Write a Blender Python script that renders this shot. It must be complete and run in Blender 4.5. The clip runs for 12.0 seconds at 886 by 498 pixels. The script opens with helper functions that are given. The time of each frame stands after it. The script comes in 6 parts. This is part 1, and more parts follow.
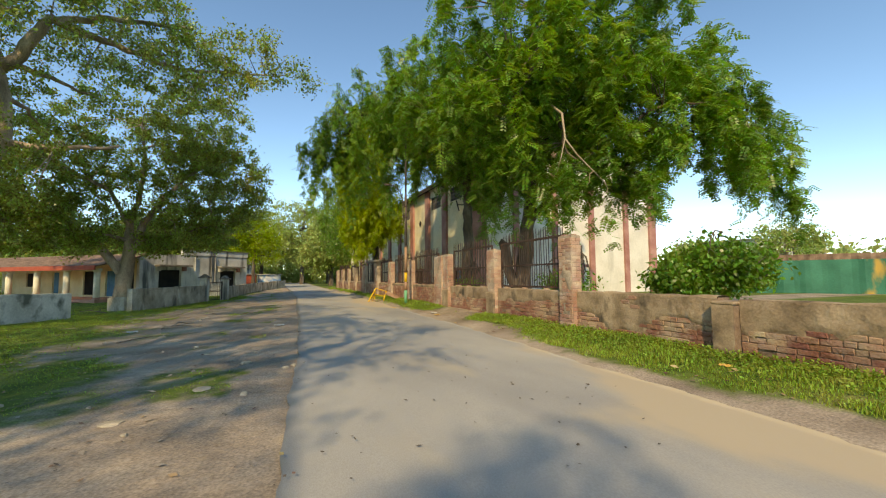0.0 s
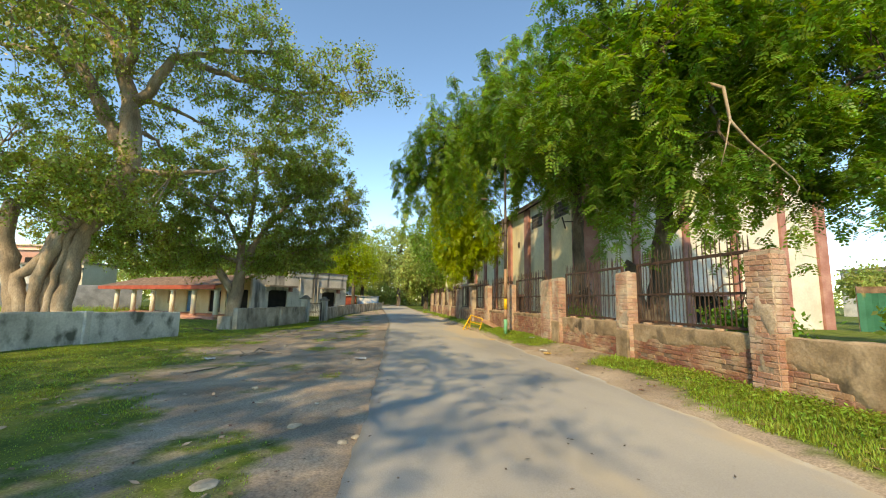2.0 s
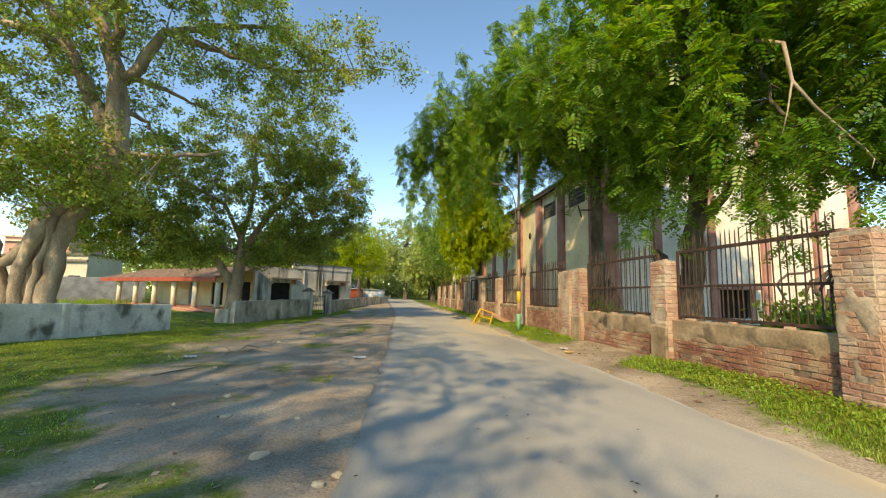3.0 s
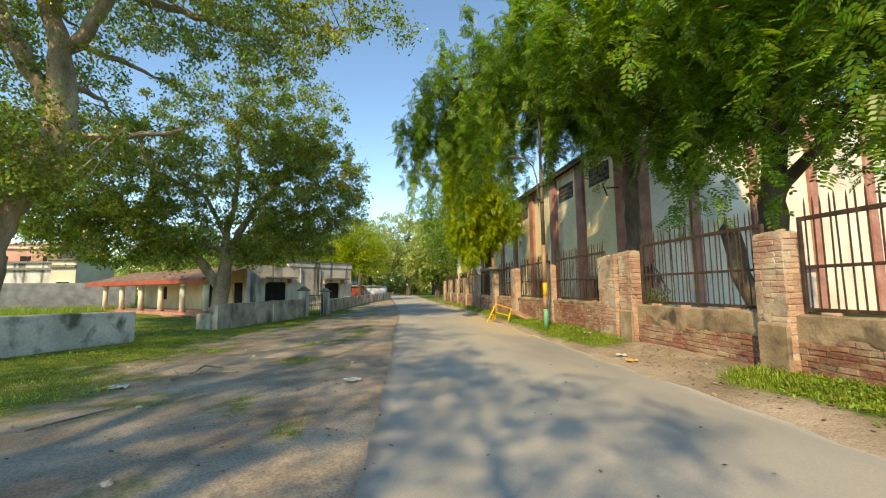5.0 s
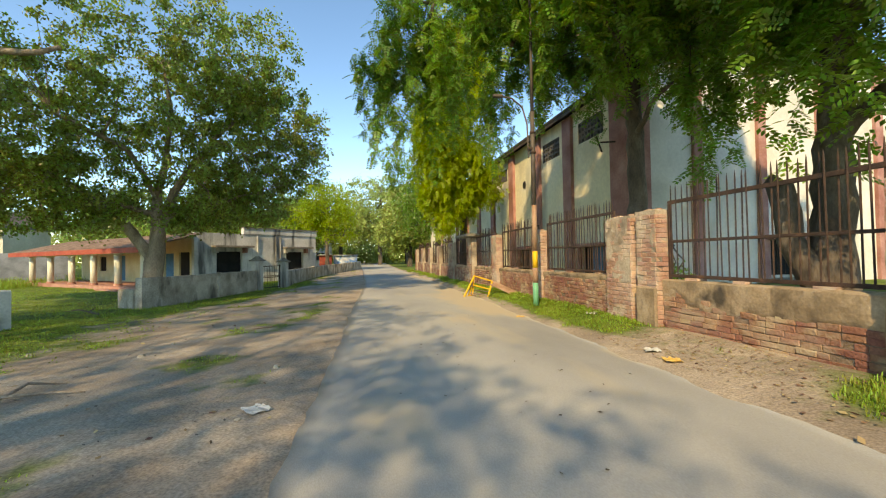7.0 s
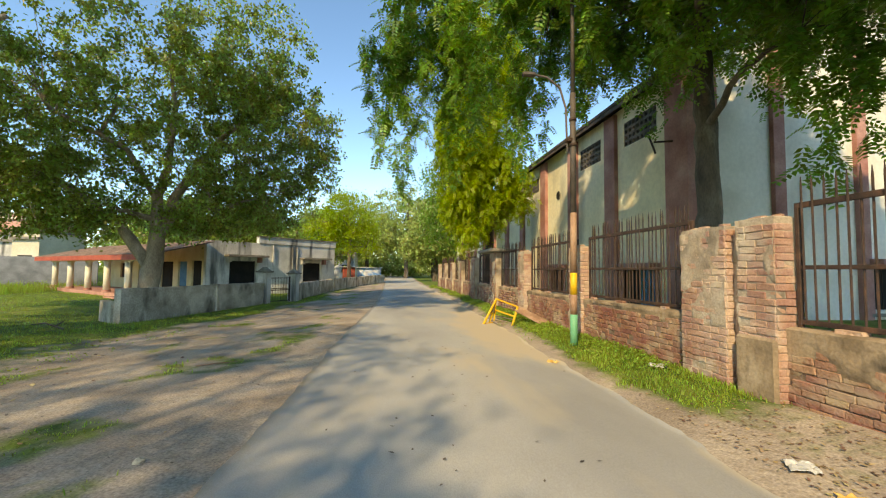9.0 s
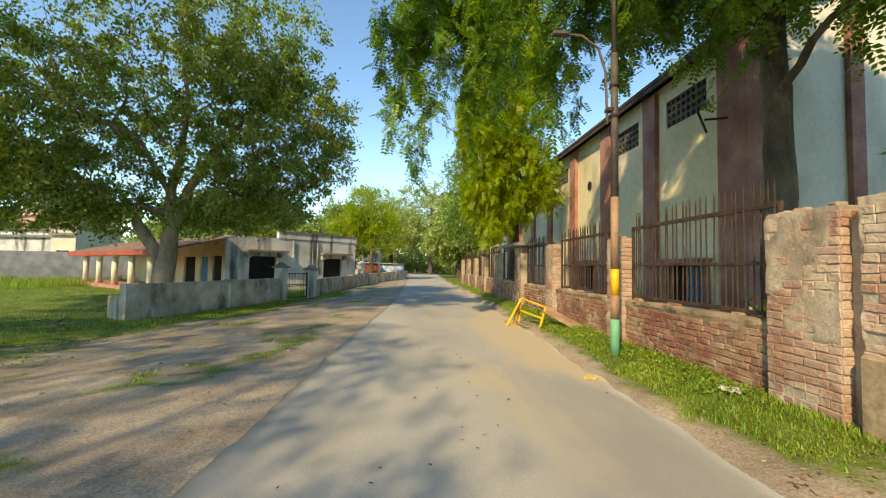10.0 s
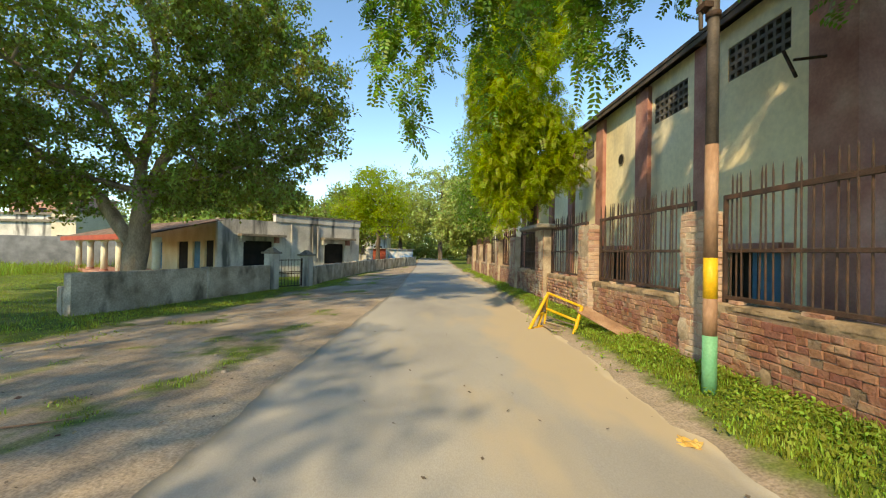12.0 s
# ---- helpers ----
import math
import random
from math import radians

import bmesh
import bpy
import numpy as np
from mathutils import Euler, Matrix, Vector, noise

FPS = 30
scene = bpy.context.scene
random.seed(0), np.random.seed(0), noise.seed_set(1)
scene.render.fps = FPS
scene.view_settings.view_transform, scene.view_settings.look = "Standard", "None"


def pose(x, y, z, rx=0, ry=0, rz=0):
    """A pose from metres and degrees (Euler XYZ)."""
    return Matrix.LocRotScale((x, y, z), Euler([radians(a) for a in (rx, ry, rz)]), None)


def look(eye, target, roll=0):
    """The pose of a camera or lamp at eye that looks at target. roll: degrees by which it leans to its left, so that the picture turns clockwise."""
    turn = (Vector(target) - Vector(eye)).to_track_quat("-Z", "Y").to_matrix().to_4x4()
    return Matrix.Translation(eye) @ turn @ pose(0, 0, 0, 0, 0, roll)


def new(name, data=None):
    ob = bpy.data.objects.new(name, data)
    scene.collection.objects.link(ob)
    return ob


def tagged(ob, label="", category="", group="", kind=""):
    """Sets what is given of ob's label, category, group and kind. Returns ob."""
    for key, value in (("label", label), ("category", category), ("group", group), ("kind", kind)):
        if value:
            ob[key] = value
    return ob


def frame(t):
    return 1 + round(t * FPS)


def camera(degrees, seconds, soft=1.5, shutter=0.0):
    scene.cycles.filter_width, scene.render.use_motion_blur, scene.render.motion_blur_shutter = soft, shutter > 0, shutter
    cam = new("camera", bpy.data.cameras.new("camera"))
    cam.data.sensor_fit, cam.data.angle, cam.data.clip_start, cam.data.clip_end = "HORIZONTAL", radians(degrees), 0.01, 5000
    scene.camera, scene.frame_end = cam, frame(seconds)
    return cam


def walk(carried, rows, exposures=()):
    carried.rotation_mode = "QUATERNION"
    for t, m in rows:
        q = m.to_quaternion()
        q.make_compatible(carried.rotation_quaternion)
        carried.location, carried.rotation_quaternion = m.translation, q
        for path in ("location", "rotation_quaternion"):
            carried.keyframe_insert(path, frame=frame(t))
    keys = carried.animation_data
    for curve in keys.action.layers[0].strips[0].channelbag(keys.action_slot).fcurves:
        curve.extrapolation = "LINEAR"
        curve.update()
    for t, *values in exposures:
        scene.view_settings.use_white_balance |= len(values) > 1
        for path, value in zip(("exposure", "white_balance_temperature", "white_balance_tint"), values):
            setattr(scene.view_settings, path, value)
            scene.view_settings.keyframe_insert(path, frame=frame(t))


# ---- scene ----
cam = camera(95.4, 12.0, soft=1.15)
PATH = [
    (0, (0.19, -0.187, 1.339), (0.959, 1.654, 1.477), -0.4),
    (0.5, (0.313, 0.319, 1.36), (0.952, 2.207, 1.528), -0.3),
    (1, (0.454, 0.869, 1.383), (0.955, 2.792, 1.602), -0.1),
    (1.5, (0.579, 1.443, 1.418), (0.963, 3.389, 1.671), 0.4),
    (2, (0.649, 2.032, 1.437), (0.969, 3.99, 1.69), 1.0),
    (2.5, (0.731, 2.602, 1.425), (1.029, 4.566, 1.659), 1.4),
    (3, (0.787, 3.217, 1.396), (1.075, 5.184, 1.618), 1.2),
    (5, (0.85, 5.628, 1.408), (1.132, 7.599, 1.603), -0.7),
    (5.5, (0.923, 6.235, 1.41), (1.214, 8.207, 1.569), -0.8),
    (6, (0.944, 6.802, 1.397), (1.263, 8.774, 1.504), -0.5),
    (6.5, (1.142, 7.427, 1.412), (1.514, 9.392, 1.464), -0.8),
    (6.7, (1.221, 7.666, 1.425), (1.625, 9.625, 1.461), -1.1),
    (8.3, (1.897, 9.458, 1.531), (2.272, 11.421, 1.62), 0.2),
    (8.5, (1.997, 9.677, 1.525), (2.335, 11.645, 1.627), 0.5),
    (9, (2.18, 10.19, 1.555), (2.444, 12.17, 1.664), 0.7),
    (9.5, (2.343, 10.731, 1.559), (2.536, 12.72, 1.659), 0.7),
    (10, (2.509, 11.335, 1.542), (2.649, 13.329, 1.631), 0.9),
    (10.5, (2.609, 11.891, 1.551), (2.715, 13.887, 1.619), 1.0),
    (11, (2.698, 12.464, 1.558), (2.779, 14.462, 1.604), 1.0),
    (11.5, (2.758, 13.06, 1.563), (2.841, 15.058, 1.592), 0.9),
    (12, (2.802, 13.649, 1.558), (2.887, 15.647, 1.575), 1.0),
]
walk(cam, [(t, look(eye, target, roll)) for t, eye, target, roll in PATH], [(0, 0.88, 10000, 7), (1.0, 1.08, 10100, 7), (2.5, 1.22, 10200, 7), (12, 1.24, 9600, 6)])

# ---- world, sun ----
SUN_AZ, SUN_EL = math.atan2(-0.86, -0.5), radians(38)
world = bpy.data.worlds.new("world")
scene.world = world
world.use_nodes = True
_n = world.node_tree.nodes
_sky = _n.new("ShaderNodeTexSky")
_sky.sky_type, _sky.sun_disc = "NISHITA", False
_sky.sun_elevation, _sky.sun_rotation = SUN_EL, math.pi / 2 - SUN_AZ
_sky.altitude = 2500
_sky.air_density, _sky.dust_density, _sky.ozone_density = 0.9, 0.0, 2.0
_n["Background"].inputs[1].default_value = 0.195
_deep = _n.new("ShaderNodeHueSaturation")
_deep.inputs["Saturation"].default_value = 1.16
world.node_tree.links.new(_sky.outputs[0], _deep.inputs["Color"])
world.node_tree.links.new(_deep.outputs[0], _n["Background"].inputs[0])
sun_data = bpy.data.lights.new("sun", "SUN")
sun_data.energy, sun_data.angle, sun_data.color = 2.25, radians(0.9), (1.0, 0.87, 0.66)
sun = new("sun", sun_data)
_d = Vector((math.cos(SUN_AZ) * math.cos(SUN_EL), math.sin(SUN_AZ) * math.cos(SUN_EL), math.sin(SUN_EL)))
sun.matrix_world = look(_d * 60, (0, 0, 0))


# ---- materials ----
def ramp_mat(name, stops, scale=4.0, detail=6.0, rough=0.85, bump=0.3, bump_scale=None, spec=0.3, metal=0.0,
             fine=0.25, fine_scale=None, per_object=0.0, per_island=0.0, stretch=(1, 1, 1), stain=None, trans=0.0, world=False):
    """Two scales of noise through a ramp, with grain, bump and optional stain, random shade per object or island."""
    m = bpy.data.materials.new(name)
    m.use_nodes = True
    nt = m.node_tree
    N, L = nt.nodes, nt.links
    b = N["Principled BSDF"]
    tc = N.new("ShaderNodeTexCoord")
    mp = N.new("ShaderNodeMapping")
    mp.inputs["Scale"].default_value = stretch
    space = N.new("ShaderNodeNewGeometry").outputs["Position"] if world else tc.outputs["Object"]
    L.new(space, mp.inputs[0])
    n1 = N.new("ShaderNodeTexNoise")
    n1.inputs["Scale"].default_value, n1.inputs["Detail"].default_value = scale, detail
    L.new(mp.outputs[0], n1.inputs["Vector"])
    cr = N.new("ShaderNodeValToRGB")
    e = cr.color_ramp.elements
    e[0].position, e[0].color = stops[0][0], (*stops[0][1], 1)
    e[1].position, e[1].color = stops[-1][0], (*stops[-1][1], 1)
    for p, c in stops[1:-1]:
        x = e.new(p)
        x.color = (*c, 1)
    L.new(n1.outputs["Fac"], cr.inputs[0])
    col = cr.outputs[0]
    n2 = N.new("ShaderNodeTexNoise")
    n2.inputs["Scale"].default_value, n2.inputs["Detail"].default_value = fine_scale or scale * 14, 4
    L.new(mp.outputs[0], n2.inputs["Vector"])
    mr = N.new("ShaderNodeMapRange")
    mr.inputs[1].default_value, mr.inputs[2].default_value = 0.25, 0.75
    mr.inputs[3].default_value, mr.inputs[4].default_value = 1 - fine, 1 + fine
    L.new(n2.outputs["Fac"], mr.inputs[0])
    hs = N.new("ShaderNodeHueSaturation")
    L.new(col, hs.inputs["Color"])
    L.new(mr.outputs[0], hs.inputs["Value"])
    col = hs.outputs[0]
    if stain:
        sc, lo, hi, c, st = stain
        mp2 = N.new("ShaderNodeMapping")
        mp2.inputs["Scale"].default_value = st
        L.new(space, mp2.inputs[0])
        n3 = N.new("ShaderNodeTexNoise")
        n3.inputs["Scale"].default_value, n3.inputs["Detail"].default_value = sc, 8
        L.new(mp2.outputs[0], n3.inputs["Vector"])
        r3 = N.new("ShaderNodeMapRange")
        r3.inputs[1].default_value, r3.inputs[2].default_value = lo, hi
        L.new(n3.outputs["Fac"], r3.inputs[0])
        mx = N.new("ShaderNodeMix")
        mx.data_type = "RGBA"
        L.new(r3.outputs[0], mx.inputs[0])
        L.new(col, mx.inputs[6])
        mx.inputs[7].default_value = (*c, 1)
        col = mx.outputs[2]
    if per_object or per_island:
        src = N.new("ShaderNodeObjectInfo").outputs["Random"] if per_object else N.new("ShaderNodeNewGeometry").outputs["Random Per Island"]
        a = per_object or per_island
        m2 = N.new("ShaderNodeMapRange")
        m2.inputs[3].default_value, m2.inputs[4].default_value = 1 - a, 1 + a
        L.new(src, m2.inputs[0])
        h2 = N.new("ShaderNodeHueSaturation")
        L.new(col, h2.inputs["Color"])
        L.new(m2.outputs[0], h2.inputs["Value"])
        m3 = N.new("ShaderNodeMapRange")
        m3.inputs[3].default_value, m3.inputs[4].default_value = 0.5 - 0.035 * a / 0.3, 0.5 + 0.02 * a / 0.3
        L.new(src, m3.inputs[0])
        L.new(m3.outputs[0], h2.inputs["Hue"])
        col = h2.outputs[0]
    L.new(col, b.inputs["Base Color"])
    b.inputs["Roughness"].default_value, b.inputs["Metallic"].default_value = rough, metal
    b.inputs["Specular IOR Level"].default_value = spec
    if bump:
        bp = N.new("ShaderNodeBump")
        bp.inputs["Strength"].default_value, bp.inputs["Distance"].default_value = bump, 0.03
        n4 = N.new("ShaderNodeTexNoise")
        n4.inputs["Scale"].default_value, n4.inputs["Detail"].default_value = bump_scale or scale * 8, 7
        L.new(mp.outputs[0], n4.inputs["Vector"])
        L.new(n4.outputs["Fac"], bp.inputs["Height"])
        L.new(bp.outputs[0], b.inputs["Normal"])
    if trans:
        tr = N.new("ShaderNodeBsdfTranslucent")
        hs2 = N.new("ShaderNodeHueSaturation")
        hs2.inputs["Hue"].default_value, hs2.inputs["Saturation"].default_value, hs2.inputs["Value"].default_value = 0.485, 1.1, 1.9
        L.new(col, hs2.inputs["Color"])
        L.new(hs2.outputs[0], tr.inputs[0])
        ms = N.new("ShaderNodeMixShader")
        ms.inputs[0].default_value = trans
        L.new(b.outputs[0], ms.inputs[1])
        L.new(tr.outputs[0], ms.inputs[2])
        L.new(ms.outputs[0], N["Material Output"].inputs[0])
    return m


M_LEAF_FIG = ramp_mat("fig_leaf", [(0.3, (0.13, 0.205, 0.045)), (0.6, (0.21, 0.285, 0.06)), (0.8, (0.36, 0.34, 0.085))], 0.5, 4, 0.36, 0, spec=0.5, per_island=0.55, trans=0.36, fine=0.05)
M_LEAF_PINNATE = ramp_mat("pinnate_leaf", [(0.3, (0.065, 0.15, 0.022)), (0.6, (0.145, 0.28, 0.038)), (0.8, (0.31, 0.44, 0.08))], 0.5, 4, 0.36, 0, spec=0.5, per_island=0.36, trans=0.36, fine=0.05)
M_LEAF_LIME = ramp_mat("lime_leaf", [(0.3, (0.17, 0.26, 0.015)), (0.6, (0.26, 0.35, 0.02)), (0.8, (0.34, 0.41, 0.035))], 0.6, 4, 0.45, 0, spec=0.4, per_island=0.3, trans=0.4, fine=0.05)
# far foliage: sunlit, hazy paleness is put into the leaf colour itself
M_LEAF_FAR_LIT = ramp_mat("far_leaf_sunlit_tone", [(0.3, (0.22, 0.3, 0.085)), (0.6, (0.3, 0.37, 0.115)), (0.8, (0.37, 0.42, 0.14))], 0.4, 4, 0.5, 0, spec=0.3, per_island=0.35, trans=0.3, fine=0.05)
M_BARK_PALE = ramp_mat("pale_bark", [(0.3, (0.19, 0.14, 0.1)), (0.55, (0.35, 0.27, 0.2)), (0.75, (0.5, 0.41, 0.32))], 2.2, 8, 0.9, 0.7, 14, fine=0.3, stretch=(1, 1, 0.35))
M_BARK_DARK = ramp_mat("dark_bark", [(0.3, (0.06, 0.045, 0.035)), (0.55, (0.145, 0.115, 0.088)), (0.75, (0.28, 0.235, 0.19))], 2.5, 8, 0.92, 0.8, 16, fine=0.3, stretch=(1, 1, 0.3))
M_ASPHALT = ramp_mat("worn_asphalt", [(0.3, (0.29, 0.28, 0.26)), (0.5, (0.365, 0.35, 0.32)), (0.7, (0.43, 0.405, 0.355))], 0.55, 9, 0.88, 0.1, 150, fine=0.13, fine_scale=120, stretch=(1, 0.45, 1),
                     stain=(0.9, 0.56, 0.76, (0.45, 0.385, 0.285), (1, 0.3, 1)))
M_BRICK = ramp_mat("red_brick", [(0.3, (0.19, 0.08, 0.052)), (0.5, (0.3, 0.145, 0.095)), (0.7, (0.4, 0.25, 0.17))], 1.6, 9, 0.94, 0.5, 30, fine=0.22, fine_scale=38, per_object=0.15,
                   stain=(2.0, 0.47, 0.66, (0.4, 0.3, 0.2), (1, 1, 1.6)), world=True)
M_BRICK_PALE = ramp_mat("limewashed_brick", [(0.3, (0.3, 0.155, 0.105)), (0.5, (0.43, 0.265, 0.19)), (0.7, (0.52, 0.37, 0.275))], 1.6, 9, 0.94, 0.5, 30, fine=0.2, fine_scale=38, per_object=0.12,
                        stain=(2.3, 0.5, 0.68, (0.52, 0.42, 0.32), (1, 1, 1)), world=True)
M_BRICK_FAR = ramp_mat("red_brick_joined", [(0.3, (0.22, 0.1, 0.066)), (0.5, (0.33, 0.175, 0.118)), (0.72, (0.43, 0.28, 0.2))], 1.6, 8, 0.94, 0.5, 30, fine=0.22, per_island=0.2,
                       stain=(2.0, 0.47, 0.66, (0.42, 0.32, 0.22), (1, 1, 1.6)))
M_MORTAR = ramp_mat("old_mortar", [(0.3, (0.15, 0.1, 0.07)), (0.7, (0.28, 0.2, 0.145))], 8, 6, 0.95, 0.5, 50)
M_PLASTER = ramp_mat("weathered_cement", [(0.3, (0.17, 0.12, 0.075)), (0.5, (0.31, 0.225, 0.145)), (0.7, (0.43, 0.325, 0.22))], 2.2, 9, 0.94, 0.45, 15, fine=0.2,
                     stain=(2.6, 0.56, 0.7, (0.075, 0.06, 0.045), (1, 1, 0.7)))
M_PALEPLASTER = ramp_mat("pale_lime_render", [(0.3, (0.27, 0.205, 0.15)), (0.5, (0.4, 0.32, 0.24)), (0.7, (0.5, 0.42, 0.33))], 2.6, 9, 0.94, 0.25, 40, fine=0.25,
                         stain=(2.4, 0.55, 0.72, (0.12, 0.1, 0.08), (1, 1, 0.5)))
M_GREYWALL = ramp_mat("mildewed_grey_plaster", [(0.32, (0.27, 0.23, 0.175)), (0.5, (0.42, 0.37, 0.295)), (0.66, (0.58, 0.53, 0.44))], 1.4, 10, 0.93, 0.35, 24, fine=0.25,
                      stain=(1.6, 0.53, 0.7, (0.12, 0.105, 0.08), (1, 1, 0.6)))
M_PALEWALL = ramp_mat("old_whitewashed_plaster", [(0.3, (0.42, 0.41, 0.36)), (0.5, (0.6, 0.585, 0.52)), (0.7, (0.72, 0.7, 0.63))], 1.1, 9, 0.93, 0.3, 22, fine=0.15,
                      stain=(1.5, 0.53, 0.66, (0.13, 0.135, 0.105), (1, 1, 0.8)))
M_WHITEWALL = ramp_mat("stained_whitewash", [(0.3, (0.42, 0.41, 0.38)), (0.5, (0.6, 0.59, 0.55)), (0.7, (0.72, 0.7, 0.65))], 0.8, 8, 0.92, 0.2, 20, fine=0.12,
                       stain=(0.9, 0.52, 0.66, (0.13, 0.13, 0.125), (1.5, 1.5, 0.25)))
M_CREAM = ramp_mat("cream_limewash", [(0.3, (0.7, 0.6, 0.4)), (0.5, (0.8, 0.71, 0.5)), (0.72, (0.84, 0.77, 0.58))], 0.5, 8, 0.92, 0.2, 20, fine=0.1,
                   stain=(0.7, 0.58, 0.8, (0.36, 0.33, 0.25), (1, 1, 0.3)))
M_MAROON = ramp_mat("faded_maroon_paint", [(0.3, (0.3, 0.125, 0.105)), (0.55, (0.42, 0.21, 0.18)), (0.75, (0.52, 0.31, 0.26))], 1.2, 8, 0.88, 0.25, 22, fine=0.14)
M_WHITECOAT = ramp_mat("fresh_whitewash", [(0.3, (0.58, 0.54, 0.46)), (0.5, (0.7, 0.66, 0.58)), (0.72, (0.78, 0.75, 0.68))], 0.6, 8, 0.92, 0.15, 20, fine=0.08,
                   stain=(0.8, 0.6, 0.8, (0.42, 0.39, 0.33), (1, 1, 0.3)))
M_REDTRIM = ramp_mat("red_oxide_paint", [(0.3, (0.3, 0.055, 0.035)), (0.7, (0.42, 0.1, 0.06))], 2, 6, 0.75, 0.2, fine=0.15)
M_YELLOWWALL = ramp_mat("pale_yellow_wall", [(0.3, (0.62, 0.5, 0.27)), (0.7, (0.76, 0.66, 0.42))], 1, 7, 0.9, 0.15, fine=0.1)
M_COLUMN = ramp_mat("cream_column_paint", [(0.3, (0.62, 0.56, 0.42)), (0.7, (0.78, 0.73, 0.6))], 1.5, 7, 0.88, 0.15, fine=0.1)
M_BLUE = ramp_mat("blue_door_paint", [(0.3, (0.05, 0.17, 0.3)), (0.7, (0.09, 0.25, 0.4))], 3, 5, 0.7, 0.15, fine=0.15)
M_IRON = ramp_mat("rusted_iron", [(0.3, (0.035, 0.024, 0.02)), (0.55, (0.075, 0.045, 0.034)), (0.75, (0.16, 0.08, 0.05))], 6, 7, 0.75, 0.3, 60, metal=0.15, fine=0.3)
M_POLE = ramp_mat("rusty_painted_pole", [(0.3, (0.2, 0.11, 0.07)), (0.5, (0.34, 0.2, 0.125)), (0.72, (0.45, 0.31, 0.21))], 2.5, 7, 0.7, 0.2, 40, metal=0.1, fine=0.2, stretch=(1, 1, 0.4))
M_POLE_GREEN = ramp_mat("green_enamel", [(0.3, (0.1, 0.32, 0.17)), (0.7, (0.17, 0.42, 0.24))], 3, 6, 0.55, 0.15, fine=0.15)
M_POLE_YELLOW = ramp_mat("yellow_enamel", [(0.3, (0.62, 0.34, 0.02)), (0.7, (0.78, 0.46, 0.04))], 4, 6, 0.5, 0.15, fine=0.15)
M_POLE_DARK = ramp_mat("dark_steel", [(0.3, (0.06, 0.05, 0.045)), (0.7, (0.15, 0.12, 0.1))], 3, 6, 0.65, 0.2, metal=0.2, fine=0.2)
# near-black colour that stands in for the shade inside openings
M_INNER_SHADE = ramp_mat("painted_inner_shade", [(0.3, (0.012, 0.012, 0.012)), (0.7, (0.025, 0.023, 0.02))], 2, 3, 0.9, 0)
M_ROOF = ramp_mat("dark_sheet_roof", [(0.3, (0.05, 0.04, 0.035)), (0.7, (0.13, 0.1, 0.085))], 2, 7, 0.8, 0.3, fine=0.2)
M_CONCRETE = ramp_mat("mossy_concrete", [(0.3, (0.16, 0.14, 0.115)), (0.7, (0.32, 0.29, 0.24))], 3, 8, 0.93, 0.5, 30, fine=0.25, stain=(3, 0.52, 0.7, (0.07, 0.065, 0.05), (1, 1, 1)))
M_TILE = ramp_mat("weathered_roof_tile", [(0.3, (0.12, 0.075, 0.05)), (0.7, (0.3, 0.2, 0.14))], 3, 8, 0.9, 0.6, 20, fine=0.3)
M_REDFLOOR = ramp_mat("red_cement_floor", [(0.3, (0.34, 0.16, 0.12)), (0.7, (0.5, 0.27, 0.2))], 2, 6, 0.8, 0.2, fine=0.15)
M_JALI = ramp_mat("grey_jali_block", [(0.3, (0.09, 0.085, 0.08)), (0.7, (0.17, 0.16, 0.15))], 4, 6, 0.9, 0.3)
M_GREENSHEET = ramp_mat("green_tarpaulin", [(0.3, (0.02, 0.13, 0.08)), (0.7, (0.035, 0.19, 0.12))], 1, 5, 0.6, 0.3, 8, fine=0.1, stain=(0.55, 0.6, 0.66, (0.45, 0.28, 0.06), (1, 1, 0.4)))
M_BLADE = ramp_mat("grass_blade", [(0.25, (0.13, 0.22, 0.035)), (0.6, (0.22, 0.32, 0.05)), (0.85, (0.4, 0.4, 0.15))], 1.1, 6, 0.6, 0, per_island=0.5, trans=0.3, fine=0.05)
M_STRAW = ramp_mat("dry_leaf", [(0.3, (0.2, 0.13, 0.065)), (0.7, (0.36, 0.26, 0.15))], 3, 4, 0.85, 0.1, per_island=0.5, fine=0.1)
M_PALELITTER = ramp_mat("bleached_litter", [(0.3, (0.34, 0.28, 0.2)), (0.7, (0.5, 0.43, 0.33))], 3, 4, 0.85, 0.1, per_object=0.13, fine=0.15)
M_BLUEGREY = ramp_mat("blue_grey_block_wall", [(0.3, (0.15, 0.155, 0.165)), (0.7, (0.27, 0.275, 0.285))], 1.5, 8, 0.92, 0.4, fine=0.2)
M_FARWALL = ramp_mat("sunlit_far_plaster", [(0.3, (0.6, 0.52, 0.38)), (0.7, (0.74, 0.66, 0.52))], 0.5, 6, 0.9, 0, fine=0.1)
M_FARPINK = ramp_mat("pink_far_plaster", [(0.3, (0.5, 0.26, 0.2)), (0.7, (0.62, 0.36, 0.28))], 0.5, 6, 0.9, 0, fine=0.1)
M_BLUESHEET = ramp_mat("blue_white_sheet", [(0.42, (0.72, 0.74, 0.76)), (0.5, (0.2, 0.42, 0.7)), (0.7, (0.25, 0.48, 0.75))], 0.9, 3, 0.6, 0, fine=0.08)


